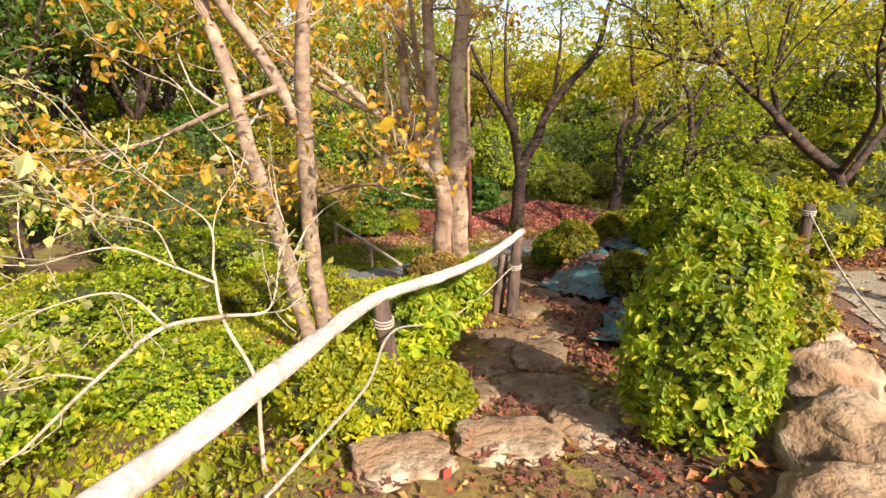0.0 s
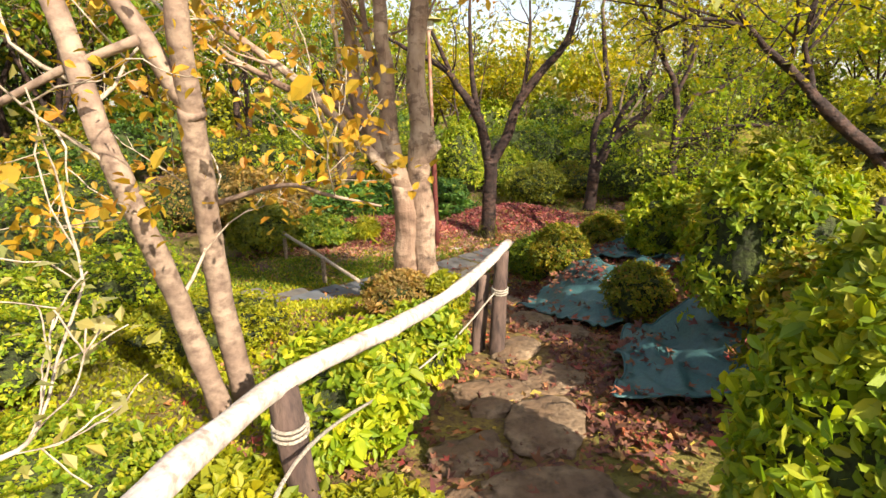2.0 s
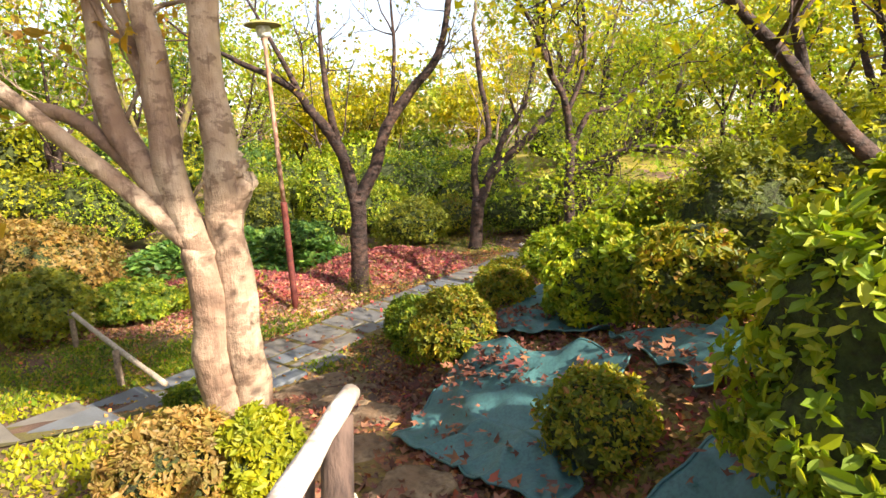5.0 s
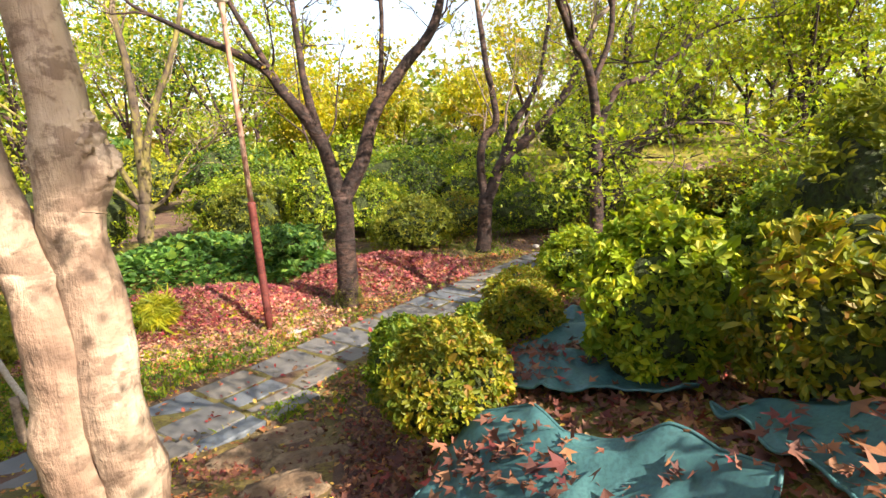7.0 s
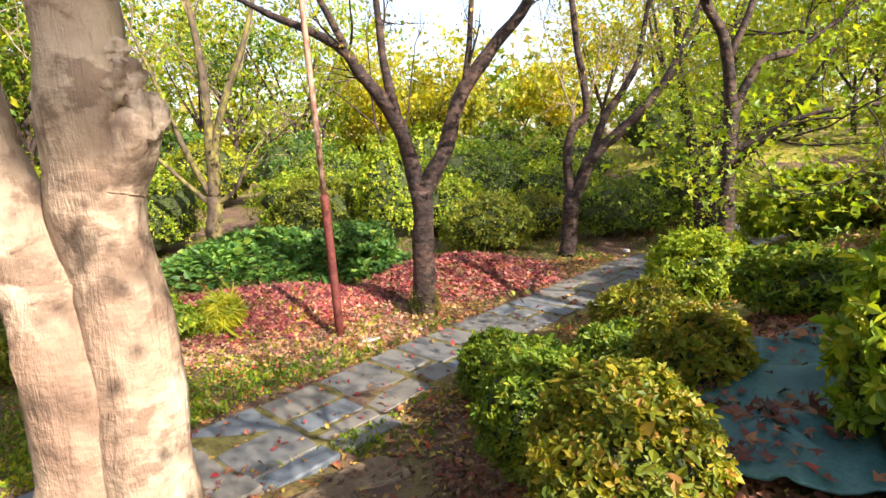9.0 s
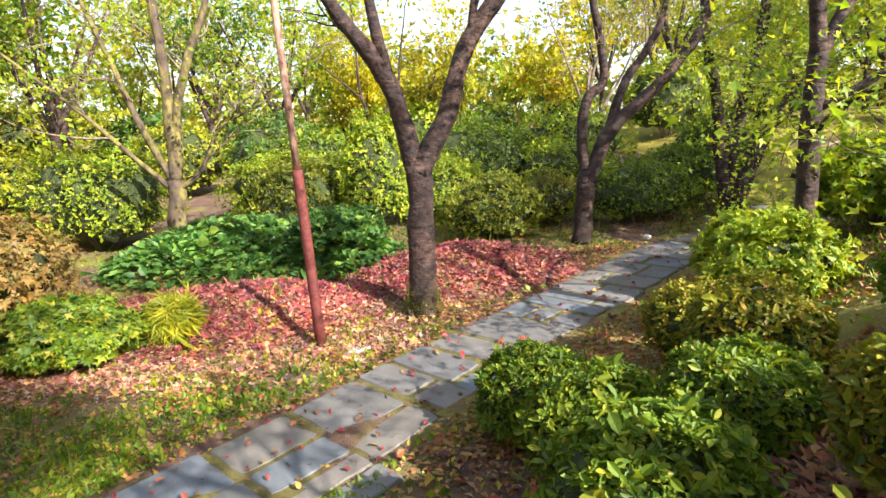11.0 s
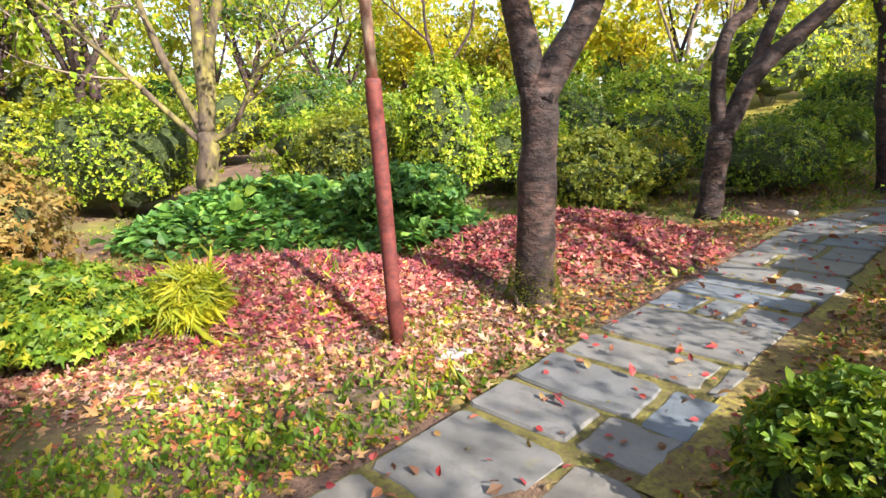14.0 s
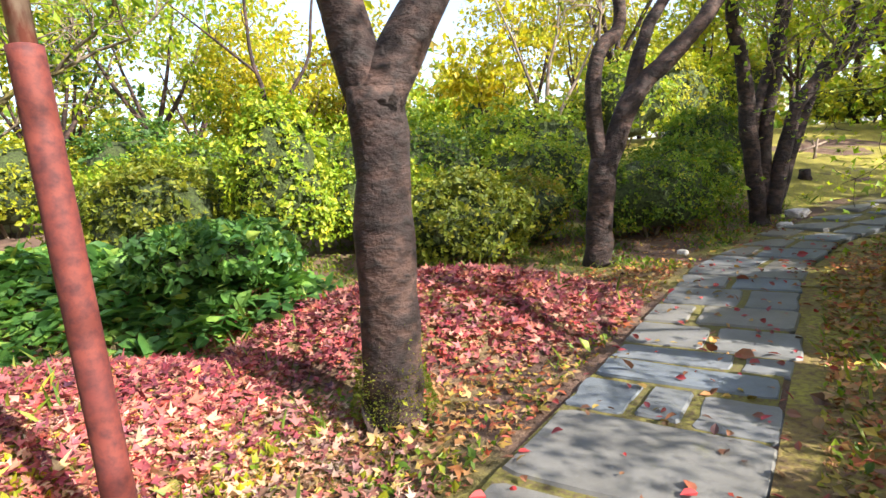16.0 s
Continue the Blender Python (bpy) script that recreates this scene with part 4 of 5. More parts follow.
tree("many_stemmed_tree", [
    (0.13, 0.06, [(7.18, 15.3, 0.25), (6.99, 15.3, 1.2), (6.94, 15.3, 1.94), (6.77, 15.3, 2.58), (6.68, 15.3, 3.13), (6.6, 15.4, 4.4)]),
    (0.10, 0.05, [(7.23, 15.35, 0.2), (7.13, 15.4, 1.19), (7.41, 15.4, 2.14), (7.68, 15.4, 3.07), (7.9, 15.5, 4.4)]),
    (0.11, 0.05, [(7.28, 15.2, 0.2), (7.47, 15.2, 1.02), (7.8, 15.2, 1.75), (8.48, 15.2, 2.18), (9.09, 15.2, 2.7), (9.8, 15.3, 3.6)]),
    (0.10, 0.05, [(7.23, 15.3, 0.2), (7.27, 15.3, 1.26), (7.59, 15.35, 2.57), (7.78, 15.4, 3.14), (8.0, 15.5, 4.5)]),
    (0.10, 0.05, [(7.33, 15.25, 0.2), (7.71, 15.25, 1.15), (8.19, 15.3, 2.04), (8.68, 15.3, 2.55), (9.2, 15.4, 3.6)]),
], BARK_DARK, "many-stemmed dark tree at the edge of the moss lawn", L_AIRY, 7000, 0.065, 1.3, 2, 17, 0.3, TWIG, "", 0.05, (3, 5))
tree("young_maple_tree", [
    (0.09, 0.07, [(4.5, 10.2, 0.4), (4.46, 10.2, 1.4), (4.47, 10.2, 2.0), (4.48, 10.2, 2.35)]),
    (0.06, 0.03, [(4.48, 10.2, 2.3), (4.39, 10.2, 2.98), (4.17, 10.2, 3.37), (4.04, 10.2, 3.9), (3.9, 10.1, 4.6)]),
    (0.05, 0.02, [(4.48, 10.2, 2.3), (4.75, 10.2, 2.77), (5.1, 10.2, 2.88), (5.37, 10.2, 3.03), (5.9, 10.1, 3.4)]),
    (0.04, 0.02, [(4.43, 10.2, 2.82), (4.65, 10.2, 3.36), (4.68, 10.2, 3.9), (4.63, 10.2, 4.42)]),
    (0.035, 0.012, [(4.47, 10.2, 1.9), (5.0, 9.8, 2.25), (5.6, 9.5, 2.3), (6.1, 9.3, 2.1)]),
    (0.03, 0.012, [(4.46, 10.2, 1.7), (4.5, 9.8, 2.0), (4.4, 9.3, 2.05)]),
    (0.03, 0.010, [(4.46, 10.2, 1.6), (4.9, 10.7, 1.95), (5.3, 11.2, 1.9), (5.7, 11.6, 1.7)]),
    (0.035, 0.012, [(4.17, 10.2, 3.37), (3.6, 9.6, 4.0), (3.0, 9.0, 4.3), (2.5, 8.5, 4.4)]),
    (0.035, 0.012, [(4.04, 10.2, 3.9), (3.7, 9.2, 4.5), (3.4, 8.2, 4.8), (3.1, 7.4, 4.9)]),
], BARK_DARK, "young maple with airy fresh green leaves", L_AIRY, 19000, 0.055, 1.1, 2, 18, 0.25, BARK_DARK, "", 0.03, (3, 5), shape=STAR, faces=STAR_F)
tree("yellow_maple_tree", [
    (0.07, 0.05, [(4.4, 5.2, 1.2), (4.25, 5.2, 2.1), (3.85, 5.2, 2.48), (3.6, 5.2, 2.7)]),
    (0.04, 0.02, [(3.6, 5.2, 2.7), (3.43, 5.2, 2.88), (3.2, 5.2, 3.06), (3.02, 5.2, 3.22), (2.6, 5.2, 3.7)]),
    (0.035, 0.015, [(3.54, 5.2, 2.73), (3.5, 5.2, 2.91), (3.42, 5.2, 3.11), (3.43, 5.2, 3.25), (3.5, 5.2, 3.9)]),
    (0.04, 0.02, [(4.25, 5.2, 2.1), (4.7, 5.3, 2.8), (5.2, 5.5, 3.5)]),
    (0.035, 0.015, [(4.2, 5.2, 2.2), (4.0, 4.5, 2.8), (3.6, 4.0, 3.3)]),
], BARK_DARK, "leaning maple with yellow-green leaves over the bank", L_MAPLE, 8500, 0.05, 1.1, 2, 19, 0.32, BARK_DARK, "", 0.02, (3, 5), shape=STAR, faces=STAR_F)

# unseen tree, added only so that its crown shades the upper twin trunk
tree("unseen_shade_maple", [
    (0.11, 0.06, [(6.0, 0.5, 1.3), (5.8, 0.7, 3.2), (5.4, 0.95, 5.4), (4.9, 1.15, 6.5)]),
    (0.05, 0.02, [(4.9, 1.15, 6.5), (4.6, 1.2, 6.85), (4.2, 1.3, 7.0)]),
    (0.05, 0.02, [(4.9, 1.15, 6.5), (4.7, 1.0, 7.2), (4.5, 1.05, 7.8)]),
    (0.04, 0.02, [(4.9, 1.15, 6.5), (5.0, 1.3, 7.0), (4.8, 1.5, 7.7)]),
], BARK_DARK, "unseen maple added so its high golden crown shades the upper twin trunk", L_MAPLE, 26000, 0.065, 0.6, 2, 29, 0.22, BARK_DARK, "", 0.03, (3, 5), shape=STAR, faces=STAR_F)
tree("dry_shrub", [
    (0.0108, 0.0072, [(-0.34, 1.28, 1.6), (-0.35, 1.3, 1.85), (-0.51, 1.4, 2.06), (-0.58, 1.5, 2.25)]),
    (0.0072, 0.0024, [(-0.57, 1.48, 2.2), (-0.71, 1.4, 2.3), (-0.88, 1.31, 2.4), (-1.03, 1.09, 2.39)]),
    (0.0084, 0.0030, [(-0.5, 1.4, 2.08), (-0.37, 1.51, 2.06), (-0.34, 1.59, 2.14)]),
    (0.0108, 0.0048, [(-0.5, 1.4, 2.08), (-0.62, 1.15, 2.13), (-0.66, 0.82, 2.09), (-0.65, 0.5, 2.05)]),
    (0.0060, 0.0018, [(-0.58, 1.49, 2.23), (-0.6, 1.55, 2.44), (-0.75, 1.52, 2.58)]),
    (0.0054, 0.0018, [(-0.6, 1.15, 2.13), (-0.71, 1.08, 2.29), (-0.87, 0.96, 2.29), (-1.02, 0.83, 2.22)]),
    (0.0048, 0.0018, [(-0.66, 0.82, 2.09), (-0.73, 0.73, 2.15), (-0.82, 0.62, 2.16)]),
    (0.0048, 0.0018, [(-0.69, 1.4, 2.3), (-0.76, 1.39, 2.47), (-0.93, 1.34, 2.53)]),
], TWIG_DRY, "bare dry shrub with pale twigs and a few withered leaves", L_PALE, 700, 0.035, 0.32, 1, 24, 0.05, TWIG_DRY, "", 0.004, (2, 4), 0.0025, 7)

# ---- shrubs ----
BUSHES = [
    # x, y, rx, ry, h, leaves, count, size, label, seed, lump
    (1.80, 6.52, 0.34, 0.34, 0.60, L_OLIVE, 10640, 0.028, "clipped round azalea with green and gold leaves", 1, 0.2),
    (1.78, 7.50, 0.38, 0.38, 0.62, L_GREEN, 10080, 0.030, "clipped round green azalea above the path", 2, 0.2),
    (1.88, 9.22, 0.38, 0.38, 0.60, L_GREEN, 10080, 0.032, "clipped fresh green azalea beside the flagstones", 3, 0.2),
    (1.98, 8.42, 0.38, 0.36, 0.58, L_GREEN, 11500, 0.029, "clipped light green azalea beside the flagstones", 4, 0.2),
    (2.42, 8.0, 0.36, 0.32, 0.42, L_GREEN, 8500, 0.029, "clipped azalea with loose green shoots", 27, 0.25),
    (2.45, 7.2, 0.27, 0.27, 0.46, L_OLIVE, 8960, 0.028, "clipped azalea with reddish yellow crown", 5, 0.2),
    (2.88, 8.55, 0.36, 0.36, 0.62, L_OLIVE, 7840, 0.030, "clipped azalea with red and yellow tips", 28, 0.2),
    (3.2, 9.58, 0.40, 0.40, 0.56, L_OLIVE, 8960, 0.030, "clipped azalea with golden crown by the path", 6, 0.2),
    (3.75, 8.2, 0.42, 0.42, 0.45, L_GREEN, 6720, 0.035, "rounded green shrub under the maple", 7, 0.3),
    (2.86, 6.30, 0.40, 0.38, 0.88, L_FRESH, 12320, 0.040, "tall yellow-green shrub on the bank", 8, 0.3),
    (4.05, 7.2, 0.5, 0.5, 0.6, L_GREEN, 7840, 0.040, "dense green shrub on the bank", 9, 0.3),
    (2.04, 4.66, 0.27, 0.26, 0.46, L_OLIVE, 6720, 0.025, "small olive shrub growing through the tarp", 10, 0.3),
    (2.42, 3.62, 0.50, 0.44, 1.08, L_FRESH, 12880, 0.042, "leafy yellow-green shrub on the slope", 11, 0.35),
    (2.24, 2.62, 0.42, 0.42, 0.86, L_OLIVE, 10640, 0.038, "dense azalea with tan and dark green leaves", 29, 0.3),
    (3.12, 5.55, 0.38, 0.36, 0.78, L_OLIVE, 8400, 0.038, "shrub with yellow-green and reddish leaves", 30, 0.3),
    (3.6, 4.6, 0.6, 0.55, 0.72, L_YELLOW, 8400, 0.043, "bright green broad-leaved shrub", 12, 0.35),
    (3.95, 6.05, 0.6, 0.55, 1.35, L_GLOW, 8960, 0.040, "olive shrub with dry leaves", 13, 0.3),
    (-0.08, 1.72, 0.36, 0.32, 0.42, L_YELLOW, 10080, 0.030, "yellow-green azalea under the railing", 14, 0.3),
    (0.32, 1.84, 0.24, 0.24, 0.30, L_YELLOW, 5600, 0.030, "low golden azalea at the foot of the railing post", 26, 0.3),
    (0.05, 2.85, 0.36, 0.42, 0.52, L_FRESH, 7840, 0.046, "glossy green shrub with yellow tips along the railing", 15, 0.35),
    (0.34, 3.62, 0.30, 0.34, 0.44, L_FRESH, 6160, 0.046, "glossy bright shrub beside the railing end", 16, 0.35),
    (0.12, 5.15, 0.34, 0.32, 0.46, L_TAN, 8400, 0.030, "clipped shrub with pale withered leaves", 17, 0.2),
    (0.5, 5.10, 0.22, 0.22, 0.42, L_YELLOW, 4480, 0.035, "small shrub with yellow and red leaves", 18, 0.3),
    (1.60, 1.68, 0.34, 0.36, 1.12, L_FRESH, 14560, 0.036, "tall glossy broad-leaved shrub in the sun", 19, 0.3),
    (5.0, 6.0, 0.9, 0.9, 1.75, L_YELLOW, 10080, 0.050, "large golden shrub behind the rope post", 21, 0.35),
    (-0.35, 7.5, 0.3, 0.26, 0.3, L_GREEN, 4480, 0.030, "low green shrub at the foot of the tree", 23, 0.3),
]
for x, y, rx, ry, h, m, n, s, lab, sd, lu in BUSHES:
    bush("shrub", x, y, rx, ry, h, m, n, s, lab, sd, lu, OVAL, OVAL_F)
# cut-leaved maples that droop to the ground
bush("cutleaf_maple", -1.98, 11.35, 0.68, 0.5, 0.66, L_GREEN, 12000, 0.052, "drooping green cut-leaved maple among red leaves", 24, 0.3, STAR, STAR_F, whorl=3, droop=0.7, core=0.7, loose=0.16)
bush("cutleaf_maple", -3.6, 12.5, 1.1, 0.9, 1.6, L_TAN, 12000, 0.065, "weeping cut-leaved maple with russet leaves", 25, 0.35, STAR, STAR_F, whorl=3, droop=0.7, core=0.7, loose=0.16)
bush("cutleaf_maple", -3.0, 10.8, 0.7, 0.6, 1.05, L_GLOW, 9500, 0.06, "weeping cut-leaved maple turning gold", 55, 0.35, STAR, STAR_F, whorl=3, droop=0.7, core=0.68, loose=0.16)
bush("cutleaf_maple", 4.78, 11.1, 0.68, 0.45, 0.8, L_FRESH, 9000, 0.07, "low pale green cut-leaved maple by the path bend", 40, 0.3, STAR, STAR_F, whorl=3, droop=0.5, core=0.7, loose=0.14)
bush("cutleaf_maple", 6.1, 11.1, 0.85, 0.6, 0.9, L_AIRY, 9000, 0.08, "light green cut-leaved maple by the path bend", 41, 0.35, STAR, STAR_F, whorl=3, droop=0.5, core=0.6, loose=0.18)
bush("grass_tuft", -1.15, 11.55, 0.22, 0.2, 0.36, L_YELLOW, 5000, 0.11, "bright yellow-green grassy tuft among red leaves", 60, 0.2, BLADE, BLADE_F, droop=0.5, core=0.6)
# far shrubs and hedges
FAR = [
    (2.9, 15.4, 1.0, 0.7, 1.15, L_GLOW, 10450, 0.055, "golden shrub behind the leaf heaps", 31),
    (6.9, 16.4, 1.0, 0.7, 1.25, L_GREEN, 8000, 0.05, "clipped dark green hedge beside the moss lawn", 56),
    (8.3, 17.6, 1.2, 0.8, 1.5, L_GREEN, 8000, 0.06, "rounded green hedge at the back of the lawn", 57),
    (7.3, 12.2, 0.9, 0.8, 0.5, L_OLIVE, 7000, 0.06, "spreading olive shrub on the rise beside the path", 58),
    (4.0, 16.2, 0.9, 0.7, 1.0, L_OLIVE, 5700, 0.049, "olive shrub behind the leaf heaps", 32),
    (5.6, 15.6, 1.2, 0.7, 1.15, L_GREEN, 10450, 0.042, "clipped dark green hedge behind the leaning cherry", 33),
    (0.35, 14.2, 0.75, 0.6, 0.46, L_IVY, 3420, 0.084, "mound of large dark vine leaves", 34),
    (0.9, 16.6, 0.7, 0.7, 2.3, L_FRESH, 8550, 0.063, "tall stump wrapped in green vine", 35),
    (3.0, 18.5, 1.8, 1.2, 1.9, L_GREEN, 9500, 0.063, "dark green woodland edge thicket", 36),
    (-0.8, 18.0, 1.6, 1.2, 1.6, L_FRESH, 8550, 0.063, "green thicket with yellow leaves", 37),
    (-4.3, 17.0, 1.6, 1.2, 2.0, L_FRESH, 8550, 0.063, "green thicket behind the mossy maple", 38),
    (-5.0, 13.0, 1.5, 1.3, 1.6, L_TAN, 8550, 0.049, "russet drooping maple in the dell", 39),
    (6.8, 10.2, 1.0, 0.9, 0.8, L_OLIVE, 7600, 0.049, "olive shrub on the rise", 42),
    (6.0, 8.3, 1.0, 0.9, 0.85, L_GREEN, 9500, 0.049, "dark green twiggy shrub on the bank", 43),
    (-3.5, 6.5, 1.2, 1.1, 0.7, L_FRESH, 11000, 0.045, "spreading green shrub in the dell", 44),
    (-3.0, 4.0, 1.0, 1.0, 0.6, L_FRESH, 11000, 0.040, "yellow-green undergrowth in the dell", 45),
    (-1.7, 5.2, 0.9, 0.8, 0.4, L_YELLOW, 11000, 0.035, "sunlit yellow-green undergrowth in the dell", 46),
    (-1.4, 2.6, 0.7, 0.6, 0.4, L_FRESH, 11000, 0.035, "green undergrowth below the pale trees", 47),
    (-2.3, 1.6, 0.8, 0.8, 0.7, L_FRESH, 11000, 0.050, "dry pale-leaved shrub below the railing", 48),
    (-5.5, 9.0, 1.8, 1.5, 2.0, L_GREEN, 9500, 0.056, "green thicket in the dell", 49),
    (-6.5, 5.0, 1.6, 1.5, 2.2, L_OLIVE, 9500, 0.056, "olive thicket in the dell", 50),
    (4.1, 9.95, 0.5, 0.45, 0.75, L_FRESH, 9000, 0.045, "airy light green maple shrub under the young maple", 51),
    (-0.6, 16.9, 1.0, 0.8, 1.5, L_GLOW, 7000, 0.06, "yellow-green thicket behind the vine mound", 52),
    (2.2, 17.0, 1.1, 0.8, 1.3, L_FRESH, 7000, 0.06, "light green thicket behind the leaf heaps", 53),
    (5.0, 17.8, 1.4, 0.9, 1.5, L_FRESH, 7000, 0.06, "light green thicket behind the hedge", 54),
]
for x, y, rx, ry, h, m, n, s, lab, sd in FAR:
    bush("shrub", x, y, rx, ry, h, m, int(n * 1.1), s * 0.9, lab, sd, 0.4, LEAF4, LEAF4_F, whorl=3, core=0.72, loose=0.15)


# ---- woods around ----
def far_woods(name, n, mat, seed, label):
    """Crowns of distant trees in one belt: leaf clumps heaped into rounded tops of uneven height."""
    r_ = random.Random(seed)
    pts = []
    while len(pts) < n:
        a = r_.uniform(-1.25, 1.5)
        far = r_.uniform(36, 50)
        cx, cy = far * math.sin(a), 8 + far * math.cos(a)
        top = r_.uniform(4.5, 8.5) + 2.0 * abs(a)
        for _ in range(90):
            q = Vector((r_.gauss(0, 1), r_.gauss(0, 1), r_.gauss(0, 1))).normalized() * r_.uniform(0.7, 1.0)
            pts.append((cx + q.x * 2.4, cy + q.y * 2.4, max(0.6, 0.9 + top * 0.5 + q.z * top * 0.5)))
    pts = np.array(pts)
    ob = part(name, leaf_cloud(name, pts, rng.normal(0, 1, (len(pts), 3)), 0.62, mat, STAR, STAR_F), mat)
    return tagged(ob, label, "woods", kind="stuff")


far_woods("far_woods", 12000, L_FAR, 5, "distant wood of green and gold trees")
far_woods("far_woods", 7000, L_GREEN, 6, "distant wood of dark green trees")


def wood_tree(x, y, h, leaf, n, size, seed, lab, bare=0.3):
    r_ = random.Random(seed)
    z = ground_z(x, y, False)
    lx, ly = r_.uniform(-0.5, 0.5), r_.uniform(-0.4, 0.4)
    k = h / 6
    limbs = [(0.13 * k, 0.09 * k, [(x, y, z), (x + lx * 0.3, y + ly * 0.3, z + h * 0.16), (x + lx * 0.5, y + ly * 0.5, z + h * 0.3)])]
    for i in range(4):
        a = i * 1.6 + r_.uniform(0, 1)
        e = h * 0.2 * r_.uniform(0.6, 1.3)
        b0 = (x + lx * 0.45, y + ly * 0.45, z + h * 0.27)
        limbs.append((0.07 * k, 0.02 * k, [b0, (b0[0] + math.cos(a) * e * 0.5, b0[1] + math.sin(a) * e * 0.5, z + h * 0.47), (b0[0] + math.cos(a) * e, b0[1] + math.sin(a) * e, z + h * 0.72)]))
    return tree("woodland_tree", limbs, BARK_DARK, lab, leaf, n, size, h * 0.24, 1, seed, 0.055 * h, TWIG, "trees of the surrounding wood", 0.04, (3, 5), 0.02, 7)


wr = random.Random(21)
kinds = [(L_FRESH, "woodland tree with light green foliage"), (L_GREEN, "woodland tree with green foliage"), (L_OLIVE, "woodland tree with thinning olive foliage"), (L_MAPLE, "woodland tree with golden autumn foliage"), (L_YELLOW, "woodland tree with yellow-green foliage"), (L_DEEP, "woodland tree with dark green foliage")]
spots = []
for ring, (y0, y1, n) in enumerate([(18.5, 22, 15), (23, 28, 17), (30, 40, 18)]):
    for i in range(n):
        x = -20 + 40 * (i + wr.uniform(0.1, 0.9)) / n * (1 + 0.25 * ring) - 5 * ring
        spots.append((x, wr.uniform(y0, y1)))
for i in range(11):
    spots.append((wr.uniform(-14, -7), -1 + i * 1.9 + wr.uniform(-0.6, 0.6)))
    spots.append((wr.uniform(10, 15), 7 + i * 0.9 + wr.uniform(-0.6, 0.6)))
for i, (x, y) in enumerate(spots):
    if x > 7 and 14 < y < 22 and x < 16:
        x += 9
    m, lab = kinds[wr.choice([5, 5, 1, 2]) if x < -5 and y < 21 else wr.choice([0, 3, 4, 4]) if x > 7 else wr.choice([0, 0, 1, 2, 3, 3, 4, 4, 5])]
    mid = -3.5 < x - 0.25 * (y - 18) < 6.5
    if mid and y < 23:
        continue
    h = wr.uniform(3.2, 4.6) if mid else wr.uniform(5.5, 8.5)
    wood_tree(x, y, h, m, 2300, 0.15 if y < 30 else 0.2, 100 + i, lab)
for i in range(44):
    x, y = (-24 + i * 2 + wr.uniform(-0.7, 0.7), wr.uniform(19, 26)) if i < 26 else (-30 + (i - 26) * 3.6, wr.uniform(27, 31))
    if not (7 < x < 15 and y < 25):
        m, lab = kinds[wr.choice([0, 0, 1, 1, 4, 4, 5])]
        bush("thicket", x, y, 1.7, 1.2, wr.uniform(1.5, 2.6), m, *((4600, 0.085) if abs(x) < 9 and y < 24 else (1700, 0.16)), lab.replace("woodland tree", "undergrowth thicket"), 200 + i, 0.45, LEAF4, LEAF4_F, whorl=3, core=0.68, loose=0.17)


for i in range(12):
    m, lab = kinds[wr.choice([1, 2, 5, 5])]
    bush("thicket", wr.uniform(-10.5, -8), -1 + i * 1.75, 1.3, 1.3, wr.uniform(1.6, 2.6), m, 3400, 0.10, lab.replace("woodland tree", "undergrowth thicket"), 260 + i, 0.45, LEAF4, LEAF4_F, whorl=3, core=0.68, loose=0.17)
for i in range(9):
    wood_tree(-13 - 3 * (i % 2) + wr.uniform(-0.5, 0.5), 3 + i * 2.4, wr.uniform(8, 10.5), L_DEEP if i % 3 else L_OLIVE, 4200, 0.17, 320 + i, "tall dark green tree at the edge of the dell")
for i, (x, y) in enumerate([(9.5, 21.8), (11.3, 22.6), (13.2, 23.6), (15.2, 24.2)]):
    bush("thicket", x, y, 1.6, 1.2, 2.4 + 0.3 * (i % 2), kinds[i % 2 * 4][0], 4200, 0.10, "light green thicket behind the moss lawn", 290 + i, 0.45, LEAF4, LEAF4_F, whorl=3, core=0.68, loose=0.17)
wood_tree(0.5, 24.8, 3.9, L_MAPLE, 6000, 0.10, 300, "woodland tree with soft golden autumn foliage")
wood_tree(3.2, 26.0, 3.4, L_OLIVE, 5000, 0.10, 301, "woodland tree with olive foliage")
tree("bare_fan_tree", [
    (0.09, 0.07, [(6.4, 20.0, 0.5), (6.42, 20.0, 1.67)]),
    (0.05, 0.015, [(6.42, 20.0, 1.6), (6.23, 20.0, 2.38), (5.9, 20.0, 3.29), (5.5, 20.1, 4.4)]),
    (0.05, 0.015, [(6.42, 20.0, 1.6), (6.52, 20.0, 2.94), (6.76, 20.0, 3.72), (6.9, 20.0, 4.8)]),
    (0.05, 0.015, [(6.42, 20.0, 1.6), (6.88, 20.0, 2.34), (7.32, 20.0, 3.02), (7.9, 20.0, 4.2)]),
], TWIG, "nearly bare tree with a fan of pale branches", L_OLIVE, 900, 0.07, 0.9, 2, 31, 0.15, TWIG, "", 0.03, (3, 5))
